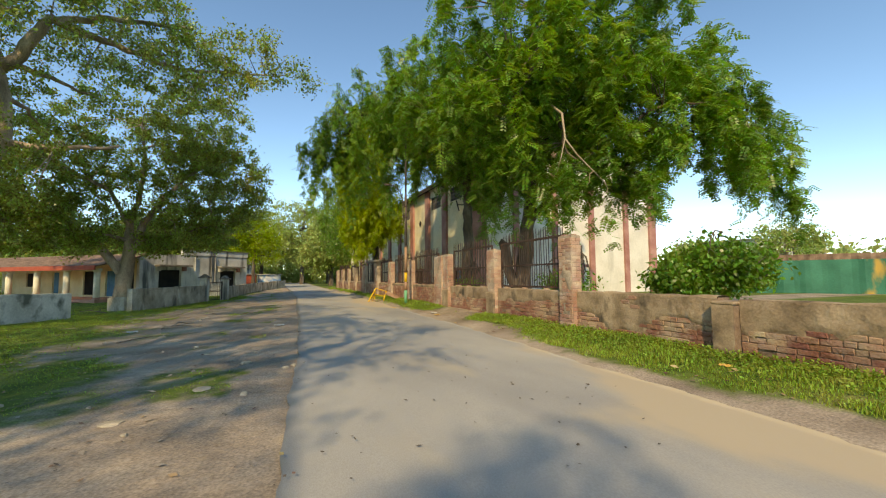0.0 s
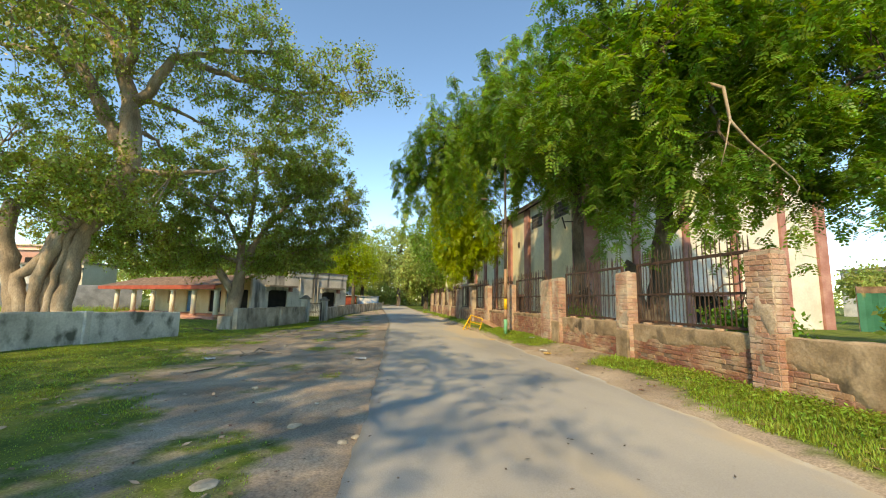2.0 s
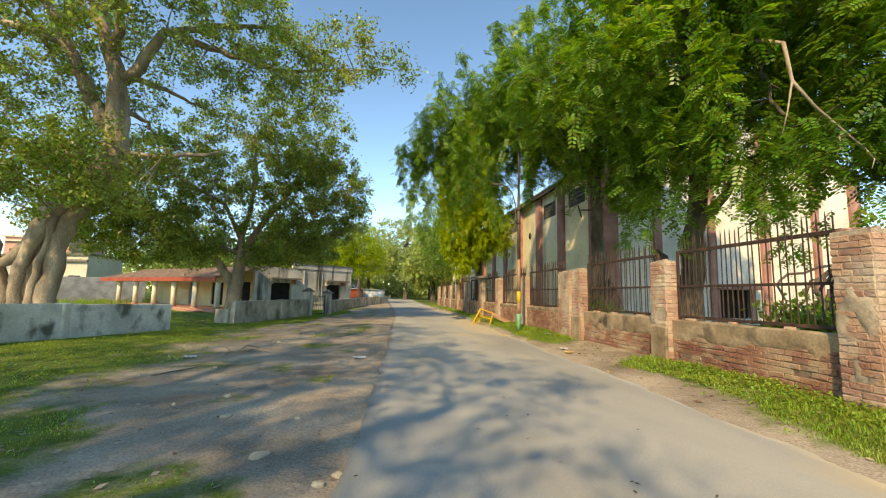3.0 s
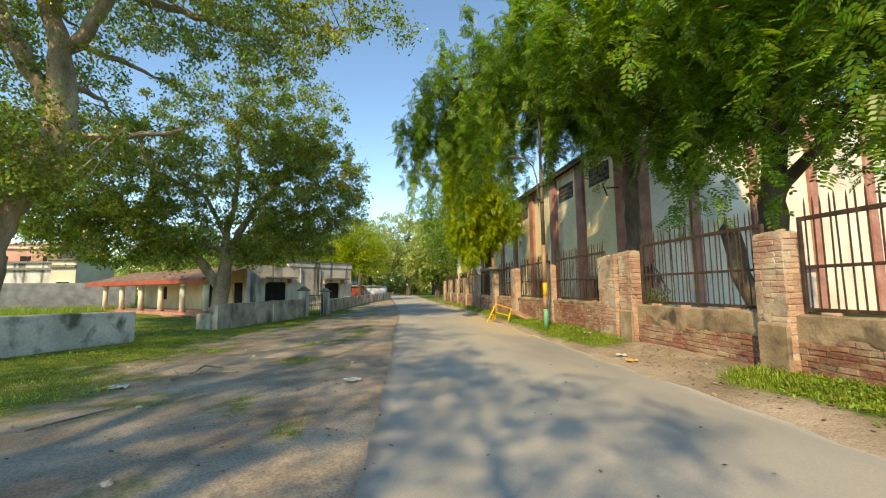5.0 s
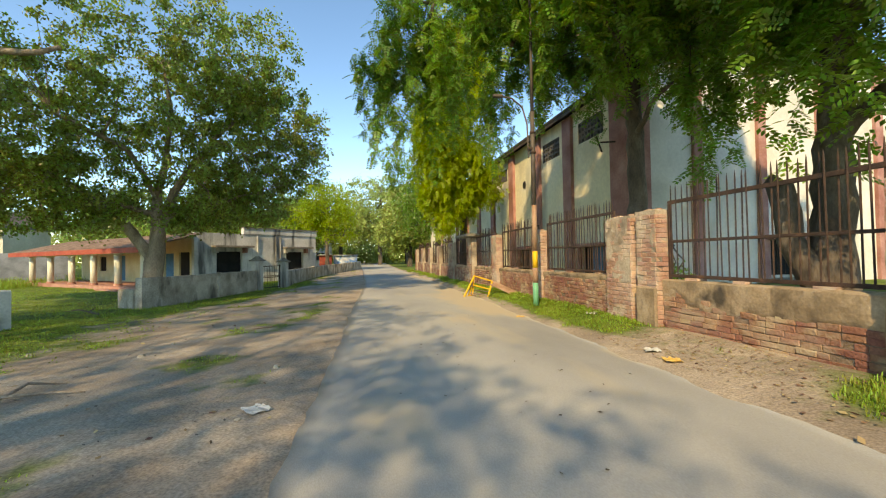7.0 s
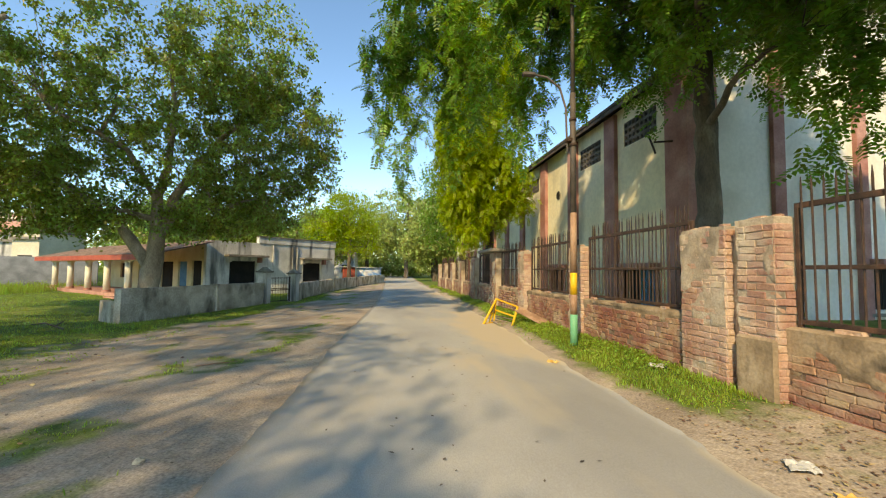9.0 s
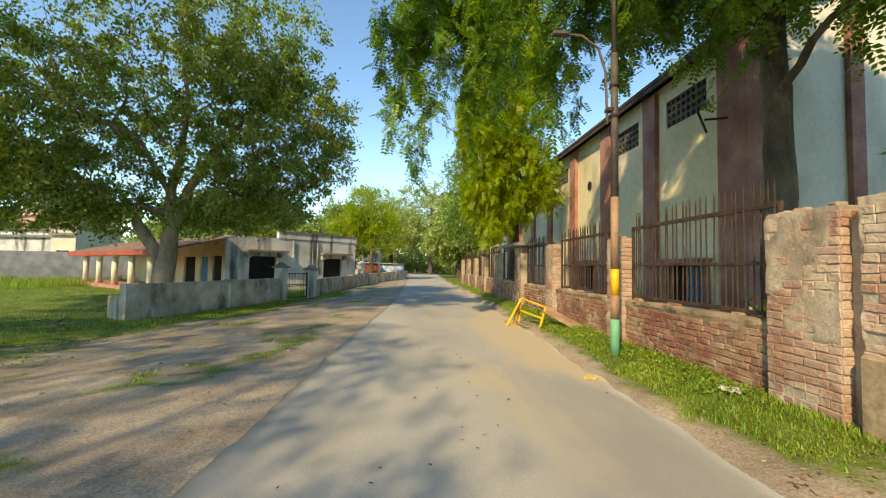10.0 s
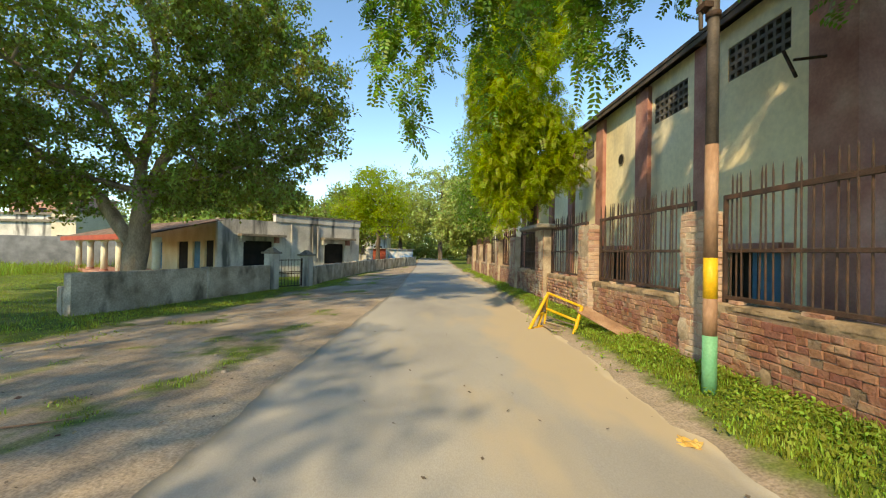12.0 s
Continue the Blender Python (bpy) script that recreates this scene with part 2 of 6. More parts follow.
def ground_material():
    """Dusty earth with paler worn spots, blending into turf where the sheet's "turf" value is high."""
    m = bpy.data.materials.new("dusty_earth_and_turf")
    m.use_nodes = True
    N, L = m.node_tree.nodes, m.node_tree.links
    b = N["Principled BSDF"]
    tc = N.new("ShaderNodeTexCoord")

    def noise_ramp(scale, stops, detail=8):
        n = N.new("ShaderNodeTexNoise")
        n.inputs["Scale"].default_value, n.inputs["Detail"].default_value = scale, detail
        L.new(tc.outputs["Object"], n.inputs["Vector"])
        r = N.new("ShaderNodeValToRGB")
        e = r.color_ramp.elements
        e[0].position, e[0].color = stops[0][0], (*stops[0][1], 1)
        e[1].position, e[1].color = stops[-1][0], (*stops[-1][1], 1)
        for p, c in stops[1:-1]:
            e.new(p).color = (*c, 1)
        L.new(n.outputs["Fac"], r.inputs[0])
        return r.outputs[0], n.outputs["Fac"]

    earth, f1 = noise_ramp(0.8, [(0.3, (0.24, 0.19, 0.145)), (0.5, (0.37, 0.3, 0.235)), (0.7, (0.49, 0.405, 0.315))])
    turf, f2 = noise_ramp(1.6, [(0.3, (0.07, 0.115, 0.022)), (0.55, (0.13, 0.185, 0.035)), (0.75, (0.25, 0.24, 0.085))])
    grain, f3 = noise_ramp(45, [(0.3, (0.62, 0.62, 0.62)), (0.7, (1.2, 1.2, 1.2))], 5)
    at = N.new("ShaderNodeAttribute")
    at.attribute_name = "turf"
    n5 = N.new("ShaderNodeTexNoise")
    n5.inputs["Scale"].default_value, n5.inputs["Detail"].default_value = 5, 8
    L.new(tc.outputs["Object"], n5.inputs["Vector"])
    ad = N.new("ShaderNodeMath")
    ad.operation = "ADD"
    L.new(at.outputs["Fac"], ad.inputs[0])
    L.new(n5.outputs["Fac"], ad.inputs[1])
    mr = N.new("ShaderNodeMapRange")
    mr.inputs[1].default_value, mr.inputs[2].default_value = 0.68, 1.2
    L.new(ad.outputs[0], mr.inputs[0])
    mx = N.new("ShaderNodeMix")
    mx.data_type = "RGBA"
    L.new(mr.outputs[0], mx.inputs[0])
    L.new(earth, mx.inputs[6])
    L.new(turf, mx.inputs[7])
    mu = N.new("ShaderNodeMix")
    mu.data_type, mu.blend_type = "RGBA", "MULTIPLY"
    mu.inputs[0].default_value = 1
    L.new(mx.outputs[2], mu.inputs[6])
    L.new(grain, mu.inputs[7])
    L.new(mu.outputs[2], b.inputs["Base Color"])
    b.inputs["Roughness"].default_value, b.inputs["Specular IOR Level"].default_value = 0.95, 0.15
    bp = N.new("ShaderNodeBump")
    bp.inputs["Strength"].default_value, bp.inputs["Distance"].default_value = 0.5, 0.04
    n6 = N.new("ShaderNodeTexNoise")
    n6.inputs["Scale"].default_value, n6.inputs["Detail"].default_value = 9, 10
    L.new(tc.outputs["Object"], n6.inputs["Vector"])
    L.new(n6.outputs["Fac"], bp.inputs["Height"])
    L.new(bp.outputs[0], b.inputs["Normal"])
    return m


M_GROUND = ground_material()


def dust_over(m, colour, attribute):
    """Fine dust that lies on a material where the mesh's attribute is high, thinning out in wisps."""
    N, L = m.node_tree.nodes, m.node_tree.links
    b = N["Principled BSDF"]
    old = b.inputs["Base Color"].links[0].from_socket
    at = N.new("ShaderNodeAttribute")
    at.attribute_name = attribute
    tc = N.new("ShaderNodeTexCoord")
    mp = N.new("ShaderNodeMapping")
    mp.inputs["Scale"].default_value = (1, 0.4, 1)
    L.new(tc.outputs["Object"], mp.inputs[0])
    n = N.new("ShaderNodeTexNoise")
    n.inputs["Scale"].default_value, n.inputs["Detail"].default_value = 2.2, 9
    L.new(mp.outputs[0], n.inputs["Vector"])
    ad = N.new("ShaderNodeMath")
    ad.operation = "ADD"
    L.new(at.outputs["Fac"], ad.inputs[0])
    L.new(n.outputs["Fac"], ad.inputs[1])
    mr = N.new("ShaderNodeMapRange")
    mr.interpolation_type = "SMOOTHSTEP"
    mr.inputs[1].default_value, mr.inputs[2].default_value, mr.inputs[4].default_value = 0.7, 1.35, 0.95
    L.new(ad.outputs[0], mr.inputs[0])
    mx = N.new("ShaderNodeMix")
    mx.data_type = "RGBA"
    L.new(mr.outputs[0], mx.inputs[0])
    L.new(old, mx.inputs[6])
    mx.inputs[7].default_value = (*colour, 1)
    L.new(mx.outputs[2], b.inputs["Base Color"])


dust_over(M_ASPHALT, (0.5, 0.41, 0.29), "dust")


# ---- building helpers ----
def bm_box(bm, lo, hi, bevel=0.0):
    r = bmesh.ops.create_cube(bm, size=1)
    vs = r["verts"]
    for v in vs:
        v.co = Vector([lo[i] + (v.co[i] + 0.5) * (hi[i] - lo[i]) for i in range(3)])
    if bevel:
        es = list({e for v in vs for e in v.link_edges})
        bmesh.ops.bevel(bm, geom=es, offset=bevel, segments=1, affect="EDGES")
    return bm


def bm_tube(bm, pts, radii, sides=8, caps=True):
    """A tapered tube along points."""
    rings = []
    pts = [Vector(p) for p in pts]
    for i, p in enumerate(pts):
        d = (pts[min(i + 1, len(pts) - 1)] - pts[max(i - 1, 0)]).normalized()
        a = d.orthogonal().normalized() if i == 0 else (rings_a - d * rings_a.dot(d)).normalized()
        rings_a = a
        c = d.cross(a)
        r = radii[i] if hasattr(radii, "__len__") else radii
        rings.append([bm.verts.new(p + (a * math.cos(k * 2 * math.pi / sides) + c * math.sin(k * 2 * math.pi / sides)) * r) for k in range(sides)])
    for r0, r1 in zip(rings, rings[1:]):
        for k in range(sides):
            bm.faces.new((r0[k], r0[(k + 1) % sides], r1[(k + 1) % sides], r1[k]))
    if caps:
        bm.faces.new(rings[0][::-1])
        bm.faces.new(rings[-1])
    return bm


def mesh_of(name, bm, material, smooth=False):
    me = bpy.data.meshes.new(name)
    bm.normal_update()
    bm.to_mesh(me)
    bm.free()
    me.materials.append(material)
    if smooth:
        me.polygons.foreach_set("use_smooth", [True] * len(me.polygons))
    return me


def part(name, bm, material, parent=None, label="", smooth=False):
    me = bm if isinstance(bm, bpy.types.Mesh) else mesh_of(name, bm, material, smooth)
    ob = new(name, me)
    ob.parent = parent
    if label:
        tagged(ob, label)
    return ob


def box_part(name, lo, hi, material, parent=None, label="", bevel=0.0):
    return part(name, bm_box(bmesh.new(), lo, hi, bevel), material, parent, label)


def empty(name, x, y, z, rz=0.0):
    ob = new(name)
    ob.empty_display_size = 0.1
    ob.matrix_basis = pose(x, y, z, 0, 0, rz)
    return ob


def array_mesh(name, verts, faces, material, smooth=False):
    """A mesh from numpy arrays: verts (n, 3), faces (m, k)."""
    me = bpy.data.meshes.new(name)
    verts, faces = np.asarray(verts, dtype=np.float32), np.asarray(faces, dtype=np.int32)
    m, k = faces.shape
    me.vertices.add(len(verts))
    me.vertices.foreach_set("co", verts.ravel())
    me.loops.add(m * k)
    me.loops.foreach_set("vertex_index", faces.ravel())
    me.polygons.add(m)
    me.polygons.foreach_set("loop_start", np.arange(0, m * k, k, dtype=np.int32))
    me.polygons.foreach_set("loop_total", np.full(m, k, dtype=np.int32))
    if smooth:
        me.polygons.foreach_set("use_smooth", np.ones(m, dtype=bool))
    me.update(calc_edges=True)
    me.validate()
    me.materials.append(material)
    return me


def vnoise(x, y, seed=0):
    """Smooth value noise on a unit lattice, 0 to 1, for arrays."""
    x, y = np.asarray(x, float), np.asarray(y, float)
    xi, yi = np.floor(x), np.floor(y)
    fx, fy = x - xi, y - yi
    fx, fy = fx * fx * (3 - 2 * fx), fy * fy * (3 - 2 * fy)

    def h(a, b):
        v = np.sin(a * 127.1 + b * 311.7 + seed * 74.7) * 43758.5453
        return v - np.floor(v)
    return (h(xi, yi) * (1 - fx) + h(xi + 1, yi) * fx) * (1 - fy) + (h(xi, yi + 1) * (1 - fx) + h(xi + 1, yi + 1) * fx) * fy


def fnoise(x, y, seed=0):
    return 0.55 * vnoise(x, y, seed) + 0.28 * vnoise(x * 2.1, y * 2.1, seed + 1) + 0.17 * vnoise(x * 4.3, y * 4.3, seed + 2)


def interp(v, xs, ys):
    return np.interp(v, xs, ys)


# ---- the lie of the land ----
def road_left(y):
    return interp(y, (-40, 3, 7.5, 14, 20, 30, 70, 110), (0.0, 0.25, 0.6, 0.95, 1.15, 1.65, 1.8, 1.0))


def road_right(y):
    return interp(y, (-40, 0, 4, 9, 15, 20, 31, 60, 110), (4.2, 4.4, 4.6, 4.9, 5.1, 5.38, 5.6, 6.0, 7.6))


def compound_x(y):
    return interp(y, (18, 24.5, 32.4, 34.5, 64), (-8.0, -6.5, -4.4, -3.7, 1.5))


def land(x, y):
    """Height of the bare ground."""
    x, y = np.asarray(x, float), np.asarray(y, float)
    left = np.clip((road_left(y) - x) / 5.0, 0, 1)
    far = np.clip((y - 14) / 12.0, 0, 1)
    z = -left * (0.05 + 0.25 * far)
    right = np.clip((x - road_right(y)) / (6.2 - road_right(y)).clip(0.3), 0, 1)
    z = z + 0.19 * right * np.clip((60 - y) / 20, 0, 1)
    off = np.clip(np.maximum(road_left(y) - x, x - road_right(y)) / 0.5, 0, 1)
    z = z + off * 0.05 * (fnoise(x * 0.9, y * 0.9, 5) - 0.5) + 0.012 * off * (vnoise(x * 6, y * 6, 9) - 0.5)
    # loose soil washed over the lane's right edge
    near = np.clip(1 - np.abs(x - road_right(y) - 0.1) / 0.55, 0, 1)
    z = z + near * (0.05 + 0.09 * (fnoise(x * 1.6, y * 1.3, 15) - 0.5))
    return z - 0.02 * (1 - off)


def turf(x, y):
    """How grassy the ground is, 0 to 1."""
    x, y = np.asarray(x, float), np.asarray(y, float)
    edge = interp(y, (-30, 5, 9, 13, 17, 21, 26, 34, 80), (-0.9, -1.2, -2.2, -3.3, -4.1, -4.1, -2.8, -1.7, 1.4))
    n = fnoise(x * 0.8, y * 0.55, 3)
    g = np.clip((edge - x + (n - 0.5) * 3.2) / 1.5, 0, 1)
    patch = np.clip((fnoise(x * 0.9 + 7, y * 0.9, 21) - 0.56) * 3.5, 0, 0.62) * (x < road_left(y) - 0.7)
    g = np.maximum(g, patch)
    bare = np.clip((1.9 - np.abs(y - 12.6)) / 0.8, 0, 1)
    r = np.clip((x - road_right(y) - interp(y, (9, 14, 15.5, 40), (0.24, 0.2, 0.02, 0.0)) + (n - 0.5) * interp(y, (13, 16), (1.0, 0.5))) / 0.45, 0, 1) * (1 - 0.8 * bare) * np.clip(interp(y, (13, 15.5), (0.45, 0.75)) + 1.3 * fnoise(x * 1.1, y * 0.7 + 3, 83), 0, 1)
    return np.where(x > 3, r, g)


def axis(lo, hi, fine_lo, fine_hi, step):
    """Coordinates, fine in the middle and coarser outward."""
    mid = np.arange(fine_lo, fine_hi + step / 2, step)
    out, s, v = [], step, fine_hi
    while v < hi:
        s *= 1.25
        v = min(v + s, hi)
        out.append(v)
    inn, s, v = [], step, fine_lo
    while v > lo:
        s *= 1.25
        v = max(v - s, lo)
        inn.append(v)
    return np.concatenate([inn[::-1], mid, out])


def grid_faces(nx, ny):
    i = np.arange((nx - 1) * (ny - 1))
    a = (i // (ny - 1)) * ny + i % (ny - 1)
    return np.stack([a, a + ny, a + ny + 1, a + 1], 1)


gx, gy = axis(-1500, 1500, -13, 7, 0.16), axis(-1500, 2500, -4, 42, 0.16)
GX, GY = np.meshgrid(gx, gy, indexing="ij")
GZ = land(GX, GY)
ground_me = array_mesh("ground", np.stack([GX.ravel(), GY.ravel(), GZ.ravel()], 1), grid_faces(len(gx), len(gy)), M_GROUND, True)
_t = ground_me.attributes.new("turf", "FLOAT", "POINT")
_t.data.foreach_set("value", turf(GX, GY).ravel().astype(np.float32))
ground = tagged(part("ground", ground_me, None), "dusty trodden earth with grass towards the walls", "ground", kind="structure")

ry = np.concatenate([np.arange(-40, -3, 1.0), np.arange(-3, 30, 0.12), np.arange(30, 60, 0.5), np.arange(60, 112, 2.0)])
ru = np.linspace(0, 1, 25)
RL = road_left(ry) + 0.10 * (fnoise(ry * 1.1, ry * 0, 31) - 0.5) + 0.05 * (vnoise(ry * 5, ry * 0, 33) - 0.5)
RR = road_right(ry) + 0.16 * (fnoise(ry * 0.9, ry * 0, 37) - 0.5) + 0.05 * (vnoise(ry * 5, ry * 0, 39) - 0.5)
RX = RL[:, None] + (RR - RL)[:, None] * ru[None]
RY = np.repeat(ry[:, None], len(ru), 1)
RZ = 0.012 + 0.035 * np.sin(np.pi * ru)[None] + 0.012 * (fnoise(RX * 0.7, RY * 0.7, 41) - 0.5)
rv = np.stack([RX.ravel(), RY.ravel(), RZ.ravel()], 1)
rf = grid_faces(len(ry), len(ru))
nb = len(rv)
sl = rv.reshape(len(ry), len(ru), 3)[:, 0].copy()
sr = rv.reshape(len(ry), len(ru), 3)[:, -1].copy()
sl[:, 2] -= 0.12
sr[:, 2] -= 0.12
k = np.arange(len(ry) - 1)
fl = np.stack([nb + k, k * len(ru), (k + 1) * len(ru), nb + k + 1], 1)
o = nb + len(ry)
fr = np.stack([k * len(ru) + len(ru) - 1, o + k, o + k + 1, (k + 1) * len(ru) + len(ru) - 1], 1)
road = tagged(part("road", array_mesh("road", np.concatenate([rv, sl, sr]), np.concatenate([rf, fl, fr])[:, ::-1], M_ASPHALT, True), None),
              "worn grey asphalt lane with dusty patches and ragged edges", "road", kind="structure")
# tan dust drifted over the lane, thickest towards the fence
_w = interp(RY, (-6, 1, 4, 7, 10, 14, 17, 22, 28, 34, 60), (1.7, 1.7, 1.3, 0.7, 0.35, 0.4, 1.5, 2.1, 1.6, 0.9, 0.6))
_dust = np.clip((RX - RR[:, None] + _w) / 1.5 + 2.4 * (fnoise(RX * 0.9, RY * 0.4, 43) - 0.5), -0.3, 1)
_dust = np.maximum(_dust, np.clip(0.55 - (RX - RL[:, None]) / 0.35, -0.2, 0.5))
_da = road.data.attributes.new("dust", "FLOAT", "POINT")
_da.data.foreach_set("value", np.concatenate([_dust.ravel(), _dust[:, 0], _dust[:, -1]]).astype(np.float32))


def zl(x, y):
    return float(land(x, y))


# ---- brick boundary wall with iron fence along the lane ----
WALL_X, WALL_BACK, WALL_TOP = 6.45, 6.72, 0.99
COURSE, BRICK_L = 0.083, 0.235
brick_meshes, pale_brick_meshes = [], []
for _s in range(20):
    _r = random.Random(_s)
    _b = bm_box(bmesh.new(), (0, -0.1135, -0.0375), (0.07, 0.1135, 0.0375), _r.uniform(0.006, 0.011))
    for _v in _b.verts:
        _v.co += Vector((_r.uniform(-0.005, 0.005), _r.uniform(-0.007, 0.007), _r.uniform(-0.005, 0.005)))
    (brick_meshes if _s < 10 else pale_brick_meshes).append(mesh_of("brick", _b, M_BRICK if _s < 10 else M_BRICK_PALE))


def lay_bricks(parent, x, y0, y1, z0, z1, seed, covered=None, singly=True, normal=(-1, 0), meshes=None, lengths=(1, 1, 1, 0.52, 0.93)):
    """Courses of bricks on a face: single children, or one joined mesh when far."""
    rnd = random.Random(seed)
    rows = int((z1 - z0) / COURSE)
    joined_v, joined_f = [], []
    for r in range(rows):
        z = z0 + (r + 0.5) * COURSE
        length = BRICK_L if r % 2 else BRICK_L
        start = y0 - (BRICK_L / 2 if r % 2 else 0)
        y = start
        while y < y1 - 0.03:
            a, b = max(y, y0), min(y + length, y1)
            y += length * rnd.choice(lengths)
            b = min(y, y1)
            if b - a < 0.05:
                continue
            c = (a + b) / 2
            if covered and covered(c, z):
                continue
            dx = (rnd.uniform(-0.014, 0.0) + (0.025 if rnd.random() < 0.05 else 0)) * (0.6 if meshes else 1)
            sc = (b - a - 0.006) / 0.227
            if singly:
                ob = new("brick", (meshes or brick_meshes)[rnd.randrange(10)])
                if normal == (-1, 0):
                    ob.matrix_basis = pose(x - 0.008 + dx, c, z + rnd.uniform(-0.006, 0.006), rnd.uniform(-2.2, 2.2), 0, rnd.uniform(-1.6, 1.6)) @ Matrix.Diagonal((1, sc, 1, 1))
                else:
                    ob.matrix_basis = pose(c, x - 0.008 + dx, z + rnd.uniform(-0.004, 0.004), 0, rnd.uniform(-1.2, 1.2), 90 + rnd.uniform(-0.8, 0.8)) @ Matrix.Diagonal((1, sc, 1, 1))
                ob.parent = parent
            else:
                n = len(joined_v)
                h = (b - a - 0.007) / 2
                for sx in (0, 0.06):
                    for sy in (-h, h):
                        for sz in (-0.0375, 0.0375):
                            joined_v.append((x - 0.008 + dx + sx, c + sy, z + sz))
                joined_f += [(n, n + 1, n + 3, n + 2), (n, n + 2, n + 6, n + 4), (n + 1, n + 5, n + 7, n + 3), (n, n + 4, n + 5, n + 1), (n + 2, n + 3, n + 7, n + 6)]
    if joined_v:
        tagged(part("bricks", array_mesh("bricks", joined_v, joined_f, M_BRICK_FAR), None, parent), kind="stuff")


def plaster_sheet(name, x, y0, y1, z0, z1, depth, parent, seed, step=0.035, material=None):
    """A rough render coat: a relief that stands proud of the bricks where depth(y, z) > 0 and sinks behind them elsewhere."""
    ys, zs = np.arange(y0, y1 + step / 2, step), np.arange(z0, z1 + step / 2, step)
    ys[-1], zs[-1] = y1, z1
    Y, Z = np.meshgrid(ys, zs, indexing="ij")
    d = depth(Y, Z) + 0.024 * (fnoise(Y * 5, Z * 5, seed) - 0.5) + 0.013 * (vnoise(Y * 13, Z * 13, seed + 3) - 0.5)
    v = np.stack([x - d.clip(-0.05, 0.05), Y, Z], -1)
    return part(name, array_mesh(name, v.reshape(-1, 3), grid_faces(len(ys), len(zs))[:, ::-1], material or M_PLASTER, True), None, parent)


def wall_section(name, y0, y1, top, depth, covered, seed, singly, label):
    w = empty(name, 0, 0, 0)
    tagged(w, label, "wall", kind="structure")
    zb = 0.05
    core = bm_box(bmesh.new(), (WALL_X + 0.001, y0, zb - 0.3), (WALL_BACK, y1, top), 0)
    part("core", core, M_MORTAR, w)
    # uneven cement coping
    ys = np.arange(y0, y1 + 0.05, 0.1)
    ys[-1] = y1
    prof = [(-0.012, -0.05), (-0.015, 0.0), (0.05, 0.022), (0.2, 0.02), (WALL_BACK - WALL_X + 0.01, 0.0), (WALL_BACK - WALL_X + 0.01, -0.05)]
    vv = []
    for y in ys:
        h = (0.07 if y < 7 else 0.04) * (float(fnoise(y * 1.7, seed, 7)) - 0.5)
        vv += [(WALL_X + a + 0.01 * (float(vnoise(y * 6, a * 20 + seed, 8)) - 0.5), y, top + b + (h if b > -0.04 else 0)) for a, b in prof]
    part("coping", array_mesh("coping", vv, grid_faces(len(ys), len(prof))[:, ::-1], M_PLASTER, False), None, w)
    lay_bricks(w, WALL_X, y0, y1, zb, top - 0.02, seed, covered, singly, lengths=(0.52, 0.56, 0.6, 0.5, 0.95) if y0 > 15 else (1, 1, 1, 0.52, 0.93))
    plaster_sheet("render_coat", WALL_X, y0, y1, zb, top - 0.005, depth, w, seed)
    return w


def low_depth(Y, Z):
    """The low wall: plastered but for worn patches low down."""
    n = fnoise(Y * 1.3 + 4, Z * 2.2, 51)
    worn = np.clip((0.62 - Z) * 1.3, -0.4, 0.6) + (n - 0.52) * 2.2
    worn = worn + np.where(Y < 3.4, 0.45 * np.clip((0.78 - Z) / 0.3, 0, 1), 0)
    return 0.02 - 0.05 * np.clip(worn * 2.0, 0, 1)


def panel_depth(Y, Z):
    """Under the fence: a cement band at the top, bricks bare below."""
    n = fnoise(Y * 1.6, Z * 2.0, 57)
    return 0.022 - 0.055 * np.clip(((0.72 - Z) + (n - 0.5) * 0.55) * 6, 0, 1)


def late_depth(Y, Z):
    n = fnoise(Y * 1.6, Z * 2.0, 58)
    smear = np.clip((fnoise(Y * 1.9 + 9, Z * 3.1, 59) - 0.6) * 0.2, 0, 0.04)
    return 0.012 - 0.036 * np.clip(((0.93 - Z) + (n - 0.5) * 0.3) * 7, 0, 1) + smear


PILLARS = [("a", 7.04, 7.48, 2.26), ("b", 10.5, 10.96, 2.15), ("d", 14.05, 14.53, 2.2), ("e", 14.7, 15.47, 2.16), ("f", 18.62, 19.1, 2.14), ("g", 22.25, 22.85, 2.2),
           ("h", 25.6, 26.5, 2.3), ("i", 29.5, 30.4, 2.2), ("j", 33.2, 34.0, 2.1), ("k", 36.6, 37.4, 2.1), ("l", 40.0, 40.8, 2.1), ("m", 43.5, 44.3, 2.1)]
wall_section("brick_wall_1", -14.0, 3.6, 0.98, low_depth, lambda y, z: y < -1.5 or float(low_depth(y, z)) > 0.012, 11, True, "low brick boundary wall with crumbling brown cement render")
wall_section("brick_wall_2", 3.92, 7.04, 0.99, low_depth, lambda y, z: float(low_depth(y, z)) > 0.012, 13, True, "low brick boundary wall with crumbling brown cement render")
_cov = lambda y, z: float(panel_depth(y, z)) > 0.014
_cov2 = lambda y, z: float(late_depth(y, z)) > 0.008
_secs = [(7.48, 10.5), (10.96, 14.05), (15.47, 18.62), (19.1, 22.25), (22.85, 25.6), (26.5, 29.5), (30.4, 33.2), (34.0, 36.6), (37.4, 40.0), (40.8, 43.5)]
for _i, (_a, _b) in enumerate(_secs):
    late = _a > 15
    wall_section("brick_wall_%d" % (_i + 3), _a, _b, 0.98, late_depth if late else panel_depth, _cov2 if late else _cov, 20 + _i, _i < 4,
                 "brick dwarf wall capped with cement below an iron fence")


